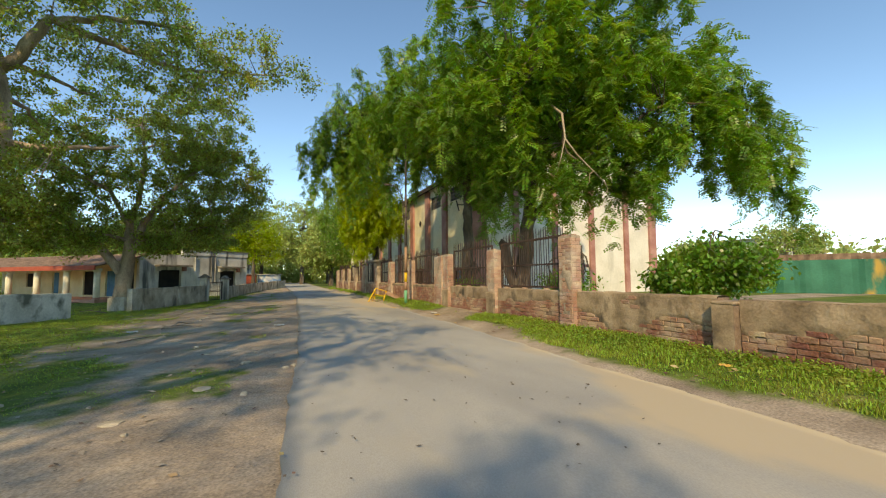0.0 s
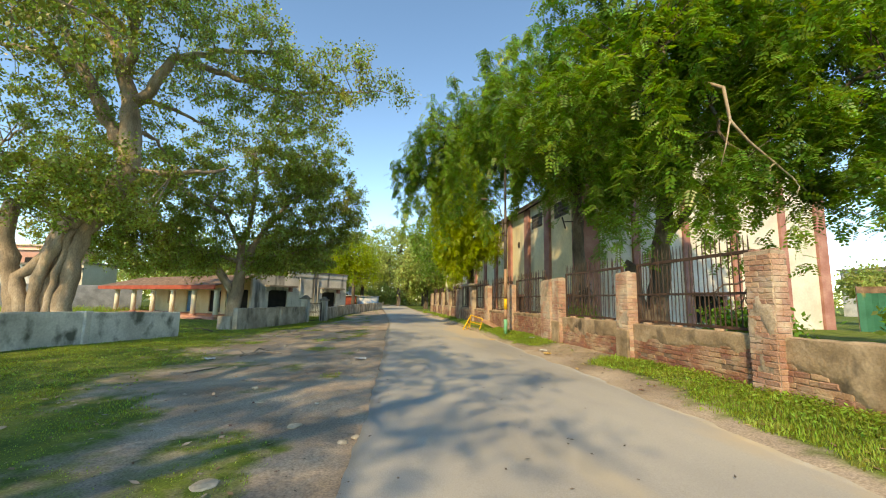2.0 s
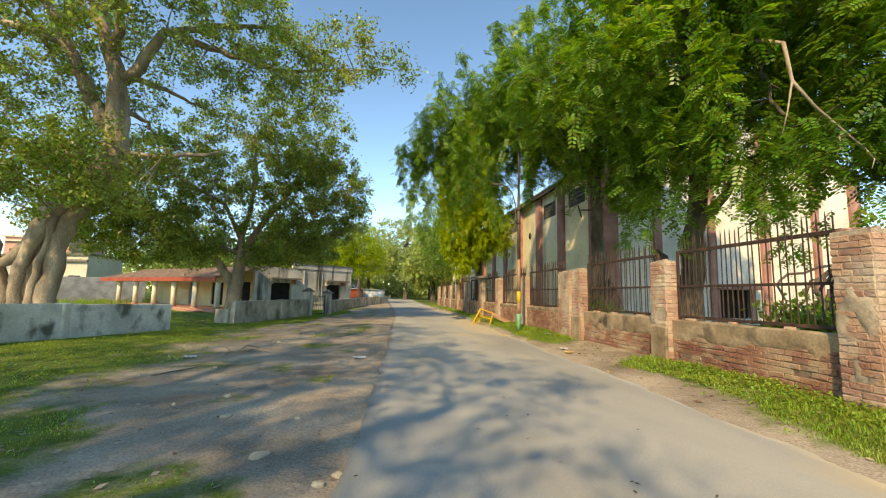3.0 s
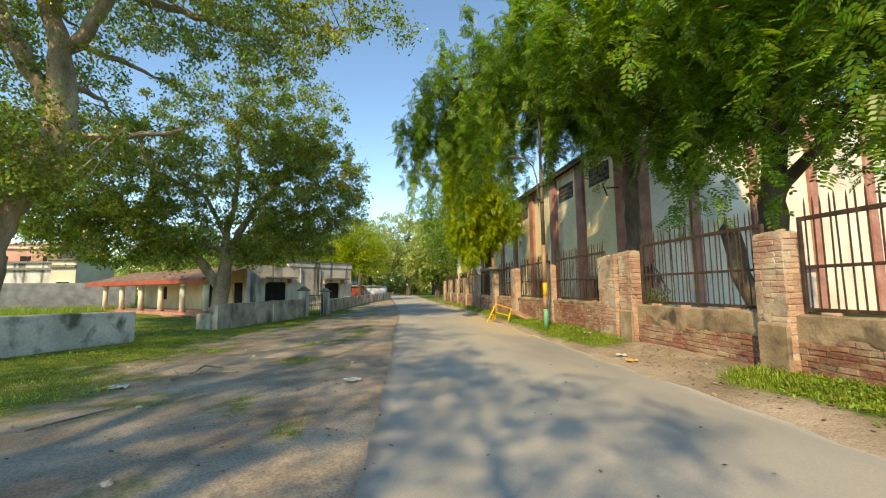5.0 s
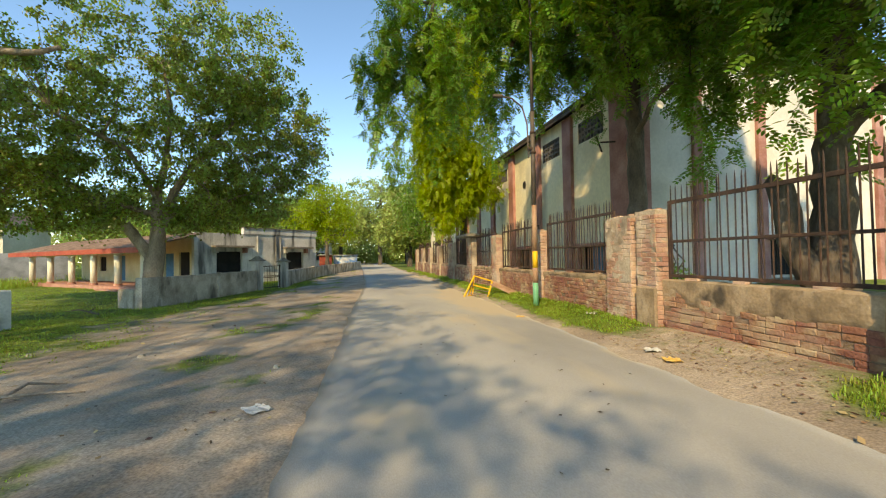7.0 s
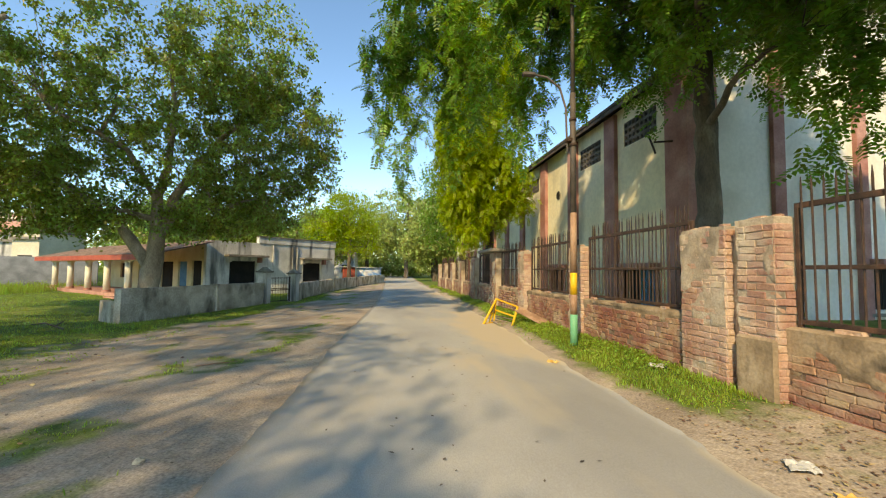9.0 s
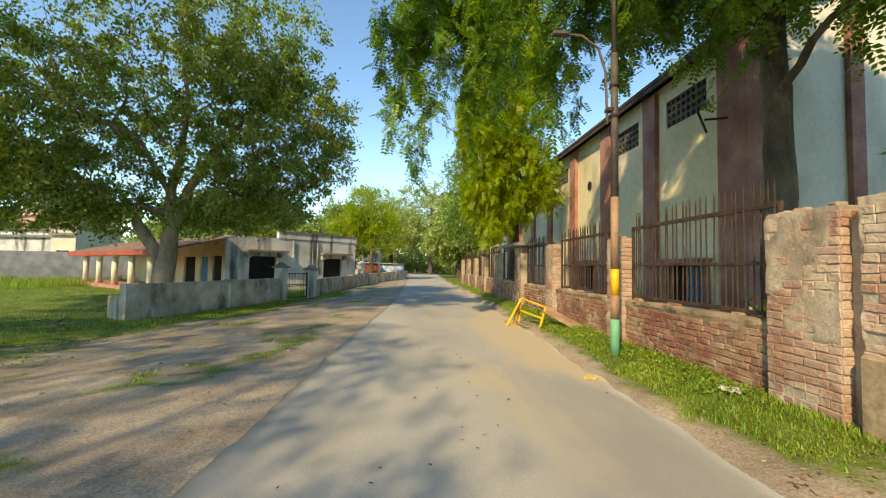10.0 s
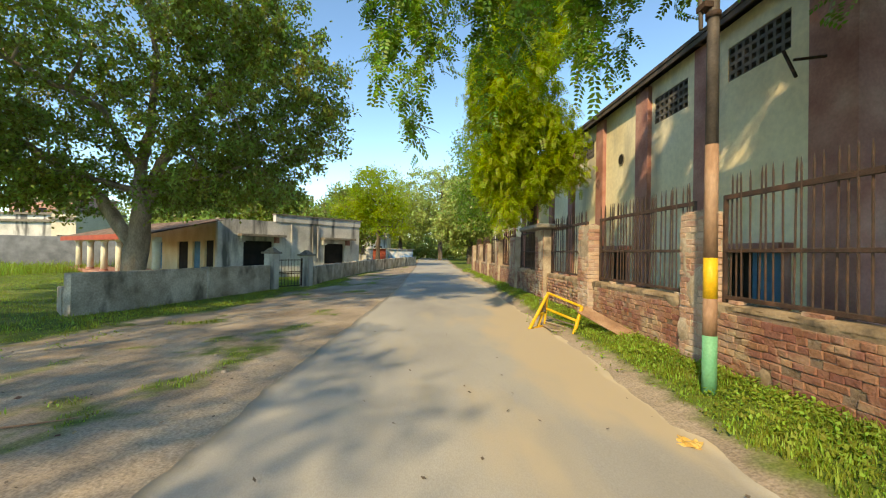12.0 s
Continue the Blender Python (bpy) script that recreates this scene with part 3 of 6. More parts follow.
def short_pillar():
    """Squat rendered pier in the low wall."""
    p = empty("brick_pier", 0, 0, 0)
    tagged(p, "squat cement-rendered pier of the low brick wall", "pier", kind="structure")
    part("core", bm_box(bmesh.new(), (6.30, 3.61, -0.2), (6.75, 3.91, 0.9), 0.02), M_MORTAR, p)
    plaster_sheet("render_coat", 6.30, 3.605, 3.915, 0.02, 0.9, lambda Y, Z: 0.012 + 0 * Y, p, 61, 0.03)
    part("cap", bm_box(bmesh.new(), (6.28, 3.59, 0.9), (6.76, 3.93, 0.95), 0.015), M_PLASTER, p)


short_pillar()


def brick_pillar(tag, y0, y1, top, seed, singly):
    p = empty("brick_pillar", 0, 0, 0)
    tagged(p, "weathered brick gate-height pillar between fence panels" if tag != "d" else "cement-patched brick pillar beside a wider brick pillar", "pillar", "fence pillars", "structure")
    front, back = WALL_X - 0.12, WALL_X + 0.14
    part("core", bm_box(bmesh.new(), (front + 0.001, y0 + 0.001, -0.3), (back, y1 - 0.006, top - 0.01), 0), M_PALEPLASTER, p)
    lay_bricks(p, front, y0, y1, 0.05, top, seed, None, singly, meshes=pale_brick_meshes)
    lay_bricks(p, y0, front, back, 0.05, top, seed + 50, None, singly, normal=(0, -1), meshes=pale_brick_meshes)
    dep = lambda Y, Z: 0.019 - 0.05 * np.clip((fnoise(Y * 3 + seed, Z * 1.7, 71) - (0.45 if tag in "bde" else 0.38) + 0.12 * (Z < 0.9)) * 6, 0, 1)
    plaster_sheet("render_coat", front, y0, y1, 0.03, top, dep, p, seed, material=M_PALEPLASTER)
    # ragged bed of mortar and loose half bricks on the head
    part("cap", bm_box(bmesh.new(), (front + 0.01, y0 + 0.012, top - 0.02), (back - 0.008, y1 - 0.015, top + 0.006), 0.008), M_PALEPLASTER, p)
    rnd = random.Random(seed)
    for k in range(3):
        yy = y0 + 0.08 + (y1 - y0 - 0.16) * (k + rnd.uniform(-0.25, 0.25)) / 2
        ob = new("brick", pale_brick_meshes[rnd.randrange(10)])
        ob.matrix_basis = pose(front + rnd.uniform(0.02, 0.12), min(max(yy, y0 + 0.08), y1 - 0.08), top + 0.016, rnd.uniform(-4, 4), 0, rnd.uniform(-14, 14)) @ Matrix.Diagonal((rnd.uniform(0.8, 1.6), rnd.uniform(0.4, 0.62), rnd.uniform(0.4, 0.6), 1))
        ob.parent = p
    if tag in "bd":
        part("footing", bm_box(bmesh.new(), (front - 0.045, y0 - 0.015, -0.3), (front + 0.02, y1 + 0.02, 0.86), 0.03), M_PLASTER, p, "rough cement patch round the foot")
    return p


for _i, (_t, _a, _b, _h) in enumerate(PILLARS):
    brick_pillar(_t, _a, _b, _h, 80 + _i, _i < 6)
    if _t == "d":
        tagged(box_part("brick_infill", (WALL_X - 0.02, _b, -0.2), (WALL_X + 0.14, 14.7, 2.1), M_BRICK_FAR), "shadowed brick infill between two pillars", "wall", kind="structure")


def iron_fence(y0, y1, seed, lean=0.0):
    f = empty("iron_fence_panel", WALL_X + 0.12, y0, 0.0)
    tagged(f, "rusty iron bar fence panel with spikes on a dwarf wall", "fence panel", "iron fence panels")
    L = y1 - y0
    rnd = random.Random(seed)
    for name, z, t in (("top_rail", 2.31, 0.03), ("middle_rail", 1.64, 0.022), ("bottom_rail", 1.06, 0.026)):
        part(name, bm_box(bmesh.new(), (-0.02, 0.03, z - t), (0.02, L - 0.03, z + t), 0.004), M_IRON, f)
    for y in (0.035, L - 0.035):
        part("end_post", bm_box(bmesh.new(), (-0.022, y - 0.022, 0.98), (0.022, y + 0.022, 2.34), 0.004), M_IRON, f)
    for k in range(3):
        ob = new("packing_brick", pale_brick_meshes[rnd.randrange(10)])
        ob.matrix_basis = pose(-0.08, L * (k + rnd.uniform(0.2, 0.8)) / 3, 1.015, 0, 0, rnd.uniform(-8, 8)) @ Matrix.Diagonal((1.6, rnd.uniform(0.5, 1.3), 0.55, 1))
        ob.parent = f
    b = bmesh.new()
    bm_tube(b, [(0, 0, 1.04), (0, 0, 2.5), (0, 0, 2.6)], [0.0115, 0.0115, 0.003], 6)
    bar = mesh_of("bar", b, M_IRON)
    n = int((L - 0.12) / 0.104)
    for i in range(n):
        ob = new("bar", bar)
        ob.matrix_basis = pose(rnd.uniform(-0.004, 0.004), 0.1 + (L - 0.2) * i / max(n - 1, 1), rnd.uniform(-0.02, 0.02), rnd.uniform(-0.5, 0.5), rnd.uniform(-0.7, 0.7), 0)
        ob.parent = f
    return f


for _i, (_a, _b) in enumerate(_secs):
    iron_fence(_a + 0.02, _b - 0.02, 200 + _i)
slab = tagged(part("concrete_slab", bm_box(bmesh.new(), (6.05, 25.3, 2.325), (7.1, 27.6, 2.46), 0.03), M_CONCRETE), "mossy concrete slab lying across fence pillars", "slab")


# ---- godown behind the fence ----
GX0, GX1, GY0, EAVE, RIDGE = 10.95, 25.7, 20.95, 7.87, 11.1
END_Y = 62.0
godown = empty("godown", 0, 0, 0)
tagged(godown, "long cream storehouse with maroon pilasters and high jali vents", "building")


def bm_prism(bm, poly, z0, z1):
    lo = [bm.verts.new((x, y, z0)) for x, y in poly]
    hi = [bm.verts.new((x, y, z1)) for x, y in poly]
    n = len(poly)
    bm.faces.new(lo[::-1])
    bm.faces.new(hi)
    for i in range(n):
        bm.faces.new((lo[i], lo[(i + 1) % n], hi[(i + 1) % n], hi[i]))
    return bm


VENTS = [(22.36, 24.26, 6.32, 7.25), (25.95, 27.8, 6.28, 7.22), (33.0, 35.1, 6.35, 7.17), (36.9, 38.6, 6.35, 7.17), (40.4, 42.1, 6.35, 7.17), (44.2, 45.8, 6.35, 7.17)]
LOW = [(22.5, 24.3, 0.45, 1.75), (29.6, 31.2, 0.5, 1.8)]


def west_wall(name, y0, y1, paint):
    """A stretch of the long wall, pieced round its openings so that they go through."""
    bm = bmesh.new()
    holes = sorted(h for h in VENTS + LOW if y0 < h[0] < y1)
    ys = sorted({y0, y1} | {h[0] for h in holes} | {h[1] for h in holes})
    for a, b in zip(ys, ys[1:]):
        c = (a + b) / 2
        cuts = sorted([(h[2], h[3]) for h in holes if h[0] < c < h[1]])
        z = -0.3
        for lo, hi in cuts + [(EAVE, EAVE)]:
            if lo - z > 0.01:
                bm_box(bm, (GX0, a, z), (GX0 + 0.35, b, lo))
            z = hi
    bmesh.ops.remove_doubles(bm, verts=bm.verts, dist=0.0005)
    return part(name, bm, paint, godown)


west_wall("west_wall", GY0 + 0.35, END_Y, M_CREAM)


def gable_wall(y, t):
    """The end wall: piers round the ground-floor window, and the triangle under the roof."""
    bm = bmesh.new()
    a, b, lo, hi = GABLE_WINDOW
    mid = (GX0 + GX1) / 2
    for x0, x1, z0, z1 in ((GX0, a, -0.3, 3.0), (b, GX1, -0.3, 3.0), (a, b, -0.3, lo), (a, b, hi, 3.0)):
        bm_box(bm, (x0, y, z0), (x1, y + t, z1))
    poly = [(GX0, 3.0), (GX1, 3.0), (GX1, EAVE), (mid, RIDGE - 0.12), (GX0, EAVE)]
    f = [bm.verts.new((x, y, z)) for x, z in poly]
    k = [bm.verts.new((x, y + t, z)) for x, z in poly]
    bm.faces.new(f)
    bm.faces.new(k[::-1])
    for q in range(5):
        bm.faces.new((f[q], k[q], k[(q + 1) % 5], f[(q + 1) % 5]))
    bmesh.ops.recalc_face_normals(bm, faces=bm.faces)
    return bm


GABLE_WINDOW = (17.15, 18.9, 0.5, 1.9)
part("gable_wall", gable_wall(GY0, 0.35), M_WHITECOAT, godown, "whitewashed end wall")
box_part("rear_wall", (GX0 + 0.36, END_Y - 0.35, -0.3), (GX1, END_Y, EAVE), M_CREAM, godown)
box_part("east_wall", (GX1 - 0.35, GY0 + 0.36, -0.3), (GX1, END_Y - 0.36, EAVE), M_CREAM, godown)
box_part("floor_slab", (GX0 + 0.36, GY0 + 0.36, -0.25), (GX1 - 0.36, END_Y - 0.36, -0.1), M_CONCRETE, godown)
# pitched sheet roof with dark eave and barge boards
_mid = (GX0 + GX1) / 2
_b = bmesh.new()
_prof = [(GX0 - 0.45, EAVE + 0.02), (_mid, RIDGE), (GX1 + 0.45, EAVE + 0.02), (GX1 + 0.45, EAVE + 0.14), (_mid, RIDGE + 0.12), (GX0 - 0.45, EAVE + 0.14)]
_f = [_b.verts.new((x, GY0 - 0.3, z)) for x, z in _prof]
_k = [_b.verts.new((x, END_Y + 0.3, z)) for x, z in _prof]
for _q in range(6):
    _b.faces.new((_f[_q], _f[(_q + 1) % 6], _k[(_q + 1) % 6], _k[_q]))
for _e in (_f, _k):
    _b.faces.new((_e[0], _e[1], _e[4], _e[5]))
    _b.faces.new((_e[1], _e[2], _e[3], _e[4]))
bmesh.ops.recalc_face_normals(_b, faces=_b.faces)
part("roof", _b, M_ROOF, godown)
box_part("eave_board", (GX0 - 0.42, GY0 - 0.25, EAVE - 0.14), (GX0 - 0.36, END_Y, EAVE + 0.015), M_ROOF, godown)
for _y, _w in ((25.05, 0.75), (28.4, 0.85), (32.05, 0.75), (35.8, 0.7), (39.3, 0.7), (43.0, 0.7), (46.6, 0.7), (50.2, 0.6), (54.0, 0.6)):
    box_part("pilaster", (GX0 - 0.16, _y - _w / 2, -0.3), (GX0 + 0.02, _y + _w / 2, EAVE - 0.12), M_MAROON, godown, "", 0.01)
    part("rafter_end", bm_box(bmesh.new(), (GX0 - 0.34, _y - 0.07, EAVE - 0.14), (GX0 + 0.02, _y + 0.07, EAVE - 0.01)), M_ROOF, godown)
box_part("corner_pilaster", (GX0 - 0.16, GY0 - 0.16, -0.3), (GX0 + 0.85, GY0 + 0.83, EAVE - 0.12), M_MAROON, godown, "", 0.01)
for _x, _w in ((13.9, 0.4), (16.85, 0.38), (19.85, 0.42), (22.95, 0.4)):
    box_part("gable_pilaster", (_x - _w / 2, GY0 - 0.14, -0.3), (_x + _w / 2, GY0 + 0.02, EAVE + (RIDGE - EAVE) * (1 - abs(_x - _mid) / (_mid - GX0)) - 0.25), M_MAROON, godown, "", 0.01)
box_part("corner_pilaster", (GX1 - 0.55, GY0 - 0.16, -0.3), (GX1 + 0.1, GY0 + 0.5, EAVE - 0.05), M_MAROON, godown, "", 0.01)


def jali(y0, y1, z0, z1):
    """A pierced block screen with a frame."""
    # dark backing sheet paints the shade behind the lattice
    v = part("jali_vent", bm_box(bmesh.new(), (GX0 + 0.16, y0, z0), (GX0 + 0.2, y1, z1)), M_INNER_SHADE, godown, "grey pierced concrete vent block over a painted dark backing")
    bm = bmesh.new()
    nx, nz = max(int(round((y1 - y0) / 0.25)), 3), 4
    for i in range(nx + 1):
        y = y0 + (y1 - y0) * i / nx
        bm_box(bm, (GX0 + 0.03, y - 0.045, z0), (GX0 + 0.155, y + 0.045, z1))
    for j in range(nz + 1):
        z = z0 + (z1 - z0) * j / nz
        bm_box(bm, (GX0 + 0.034, y0, z - 0.045), (GX0 + 0.15, y1, z + 0.045))
    part("lattice", bm, M_JALI, v)


for _h in VENTS:
    jali(*_h)


def low_window(y0, y1, z0, z1, blue):
    # near-black pane in place of the unlit room behind the bars
    w = box_part("low_window", (GX0 + 0.2, y0, z0), (GX0 + 0.24, y1, z1), M_INNER_SHADE, godown, "maroon-framed ground-level window with bars")
    for a, b, c, d in ((y0 - 0.2, y0, z0 - 0.1, z1), (y1, y1 + 0.2, z0 - 0.1, z1)):
        box_part("jamb", (GX0 - 0.06, a, c), (GX0 + 0.1, b, d), M_MAROON, w)
    box_part("hood", (GX0 - 0.4, y0 - 0.3, z1), (GX0 + 0.1, y1 + 0.3, z1 + 0.16), M_MAROON, w)
    box_part("sill", (GX0 - 0.14, y0 - 0.2, z0 - 0.18), (GX0 + 0.1, y1 + 0.2, z0 - 0.04), M_CONCRETE, w)
    if blue:
        box_part("shutter", (GX0 + 0.1, y0 + 0.1, z0), (GX0 + 0.14, y0 + (y1 - y0) * 0.55, z1), M_BLUE, w, "faded blue shutter")
    bar = mesh_of("window_bar", bm_tube(bmesh.new(), [(0, 0, z0), (0, 0, z1)], 0.01, 6), M_IRON)
    for i in range(8):
        ob = new("window_bar", bar)
        ob.location, ob.parent = (GX0 + 0.06, y0 + (y1 - y0) * (i + 0.5) / 8, 0), w


for _i, _h in enumerate(LOW):
    low_window(*_h, _i == 0)


def gable_window(x0, x1, z0, z1):
    # the pane's near-black colour is the shade of the room
    w = box_part("low_window", (x0, GY0 + 0.2, z0), (x1, GY0 + 0.24, z1), M_INNER_SHADE, godown, "maroon-framed end-wall window with bars")
    box_part("jamb", (x0 - 0.12, GY0 - 0.08, z0 - 0.1), (x0, GY0 + 0.1, z1), M_MAROON, w)
    box_part("jamb", (x1, GY0 - 0.08, z0 - 0.1), (x1 + 0.2, GY0 + 0.1, z1), M_MAROON, w)
    box_part("hood", (x0 - 0.2, GY0 - 0.5, z1 + 0.004), (x1 + 0.3, GY0 + 0.1, z1 + 0.18), M_MAROON, w)
    box_part("sill", (x0 - 0.2, GY0 - 0.16, z0 - 0.2), (x1 + 0.2, GY0 + 0.1, z0 - 0.104), M_CONCRETE, w)
    bar = mesh_of("window_bar", bm_tube(bmesh.new(), [(0, 0, z0), (0, 0, z1)], 0.012, 6), M_IRON)
    for i in range(9):
        ob = new("window_bar", bar)
        ob.location, ob.parent = (x0 + (x1 - x0) * (i + 0.5) / 9, GY0 + 0.06, 0), w


gable_window(*GABLE_WINDOW)
# round vents, each hole's shade a near-black disc, and lamp brackets on the wall
for _y, _z in ((30.2, 5.58), (41.3, 5.2)):
    _b = bmesh.new()
    bmesh.ops.create_cone(_b, cap_ends=True, segments=20, radius1=0.2, radius2=0.2, depth=0.06, matrix=pose(GX0 - 0.005, _y, _z, 0, 90, 0))
    rv_ = part("round_vent", _b, M_INNER_SHADE, godown, "round vent, its shaded hole painted as a dark disc")
    _b = bmesh.new()
    bm_tube(_b, [(GX0 - 0.02, _y + 0.22 * math.cos(a), _z + 0.22 * math.sin(a)) for a in [i * math.pi / 10 for i in range(21)]], 0.025, 6, False)
    part("vent_rim", _b, M_CONCRETE, rv_)
_b = bmesh.new()
bm_tube(_b, [(GX0 - 0.15, 21.4, 5.65), (GX0 - 0.62, 21.65, 5.67)], 0.03, 6)
bm_tube(_b, [(GX0 - 0.65, 21.85, 5.95), (GX0 - 0.6, 21.6, 5.3)], 0.035, 6)
part("wall_bracket", _b, M_IRON, godown, "rusty iron bracket on a maroon pilaster")


# ---- lamp pole on the verge ----
def lamp_pole(x, y, h):
    z0 = zl(x, y) - 0.05
    p = empty("street_lamp", x, y, 0)
    tagged(p, "rusty steel street lamp pole with green base and yellow band", "street lamp")

    def seg(name, a, b, r0, r1, mat, label=""):
        part(name, bm_tube(bmesh.new(), [(0, 0, a), (0, 0, b)], [r0, r1], 16), mat, p, label, True)
    seg("base", z0, 0.73, 0.072, 0.071, M_POLE_GREEN, "green painted pole base")
    seg("lower_shaft", 0.73, 1.12, 0.069, 0.068, M_POLE)
    seg("band", 1.12, 1.55, 0.069, 0.068, M_POLE_YELLOW, "yellow painted band")
    seg("shaft", 1.55, 2.75, 0.067, 0.064, M_POLE)
    seg("upper_shaft", 2.75, 5.2, 0.062, 0.056, M_POLE_DARK, "dark rusted upper shaft")
    seg("top_shaft", 5.2, h, 0.045, 0.035, M_POLE_DARK)
    seg("collar", 4.1, 4.16, 0.075, 0.075, M_IRON)
    seg("collar", 4.62, 4.68, 0.075, 0.075, M_IRON)
    part("arm", bm_tube(bmesh.new(), [(-0.1, 0.05, 4.0), (-0.12, 0.06, 4.9), (-0.22, 0.12, 5.35), (-0.45, 0.24, 5.62), (-0.7, 0.34, 5.7)], 0.022, 8), M_POLE_DARK, p)
    hd = part("lamp_head", bm_box(bmesh.new(), (-0.95, 0.28, 5.66), (-0.66, 0.4, 5.74), 0.02), M_POLE_DARK, p, "grey lamp head on a curved arm")
    box_part("clamp", (-0.13, -0.05, 4.2), (0.02, 0.09, 4.26), M_IRON, p)
    return p


lamp_pole(5.82, 17.8, 8.4)


# ---- fallen yellow barricade at the roadside ----
def barricade():
    z = zl(5.2, 21.6)
    b = empty("barricade", 5.2, 21.6, z)
    tagged(b, "broken yellow steel barricade tipped over beside the lane", "barricade")

    def bar(name, p0, p1, r=0.026, mat=M_POLE_YELLOW):
        o = Vector((5.2, 21.6, z))
        part(name, bm_tube(bmesh.new(), [Vector(p0) - o, Vector(p1) - o], r, 8), mat, b)
    zb = z + 0.03
    bl, br, tl, tr = Vector((5.37, 22.2, zb)), Vector((5.6, 21.13, zb)), Vector((5.43, 22.2, 0.73)), Vector((5.76, 21.13, 0.58))
    bar("bottom_rail", bl, br)
    bar("top_rail", tl, tr)
    bar("side_post", bl, tl)
    bar("side_post", br, tr, 0.034)
    bar("middle_rail", bl.lerp(tl, 0.52), br.lerp(tr, 0.5))
    f0, f1 = Vector((4.95, 21.84, zl(4.95, 21.84) + 0.03)), Vector((5.2, 22.1, zl(5.2, 22.1) + 0.03))
    bar("leg", f0, tl.lerp(bl, 0.05), 0.034)
    bar("leg", f1, tl.lerp(bl, 0.25), 0.03)
    bar("foot_rail", f0, bl, 0.022)
    bar("brace", f0.lerp(tl, 0.35), bl.lerp(tl, 0.45), 0.018)
    bar("brace", bl.lerp(br, 0.1) + Vector((0, 0, 0.2)), br.lerp(tr, 0.35), 0.014, M_BARK_DARK)
    bar("brace", bl.lerp(tl, 0.12), br + Vector((0.25, -0.1, 0.06)), 0.016, M_BARK_PALE)
    rope = []
    c0 = bl.lerp(tl, 0.4) + Vector((-0.08, -0.03, 0))
    for i in range(40):
        a = i * 0.9
        rope.append(c0 + Vector((0.06 * math.cos(a), 0.06 * math.sin(a), 0.28 * i / 40)) - Vector((5.2, 21.6, z)))
    part("wrapped_rope", bm_tube(bmesh.new(), rope, 0.018, 6), M_BARK_DARK, b, "dark frayed rope wound round the post", True)
    part("sheet_scrap", bm_box(bmesh.new(), (0.1, -0.12, 0.04), (0.38, 0.75, 0.07), 0.01), M_BARK_PALE, b, "bent wooden scrap under the frame")


barricade()
_b = bm_box(bmesh.new(), (-0.54, -0.12, -0.014), (0.54, 0.12, 0.014), 0.005)
plank = tagged(part("wooden_plank", _b, M_POLE), "weathered yellow-brown plank leaning beside the barricade", "plank")
_p0, _p1 = Vector((5.78, 21.15, 0.52)), Vector((6.26, 20.3, zl(6.26, 20.3) + 0.02))
_d = (_p1 - _p0).normalized()
plank.matrix_basis = Matrix.Translation((_p0 + _p1) / 2) @ _d.to_track_quat("X", "Z").to_matrix().to_4x4() @ pose(0, 0, 0, 25, 0, 0)


# ---- house with veranda across the lane ----
HG = -0.35
P0, U1, U2 = Vector((-9.6, 38.2)), Vector((0.698, 0.716)), Vector((-0.745, 0.667))
F0 = Vector((-11.69, 35.68))
house = empty("house", 0, 0, 0)
tagged(house, "single-storey whitewashed house with black mildew stains and a columned veranda", "house")


def wall_with_holes(name, P, U, length, z0, z1, thick, holes, mat, parent, inward):
    bm = bmesh.new()
    ys = sorted({0.0, length} | {h[0] for h in holes} | {h[1] for h in holes})
    N = inward

    def block(a, b, lo, hi):
        pts = [P + U * a, P + U * b, P + U * b + N * thick, P + U * a + N * thick]
        bm_prism(bm, [(p.x, p.y) for p in pts], lo, hi)
    for a, b in zip(ys, ys[1:]):
        c = (a + b) / 2
        z = z0
        for lo, hi in sorted([(h[2], h[3]) for h in holes if h[0] < c < h[1]]) + [(z1, z1)]:
            if lo - z > 0.01:
                block(a, b, z, lo)
            z = hi
    bmesh.ops.remove_doubles(bm, verts=bm.verts, dist=0.0005)
    bmesh.ops.recalc_face_normals(bm, faces=bm.faces)
    return part(name, bm, mat, parent)


def block_on(P, U, N, a, b, c, d, z0, z1):
    pts = [P + U * a + N * c, P + U * b + N * c, P + U * b + N * d, P + U * a + N * d]
    bm = bm_prism(bmesh.new(), [(p.x, p.y) for p in pts], z0, z1)
    bmesh.ops.recalc_face_normals(bm, faces=bm.faces)
    return bm


N1, N2 = U2, U1
H1 = [(1.5, 3.4, 0.5, 2.08), (7.2, 8.92, 0.6, 2.05)]
H2 = [(0.25, 1.6, -0.05, 2.05), (2.3, 3.6, -0.05, 2.0), (4.4, 6.4, 0.05, 2.0), (9.6, 10.5, -0.05, 1.95), (13.0, 14.3, 0.7, 1.9)]
wall_with_holes("street_wall", P0, U1, 10.25, HG, 3.4, 0.3, H1, M_WHITEWALL, house, N1)
wall_with_holes("veranda_wall", P0 + U2 * 0.31, U2, 18.0, HG, 3.2, 0.3, H2, M_YELLOWWALL, house, N2)
part("rear_wall", block_on(P0 + U1 * 10.25, U2, U1, 0.305, 18.3, -0.3, 0.0, HG, 3.4), M_WHITEWALL, house)
part("end_wall", block_on(P0 + U2 * 18.0, U1, U2, 0.305, 9.9, 0, 0.3, HG, 3.2), M_WHITEWALL, house)
part("flat_roof", block_on(P0, U1, U2, 0.31, 9.9, 0.31, 17.9, 3.0, 3.15), M_CONCRETE, house)
part("parapet", block_on(P0, U1, U2, 3.5, 10.3, -0.06, 0.28, 3.402, 3.85), M_WHITEWALL, house)
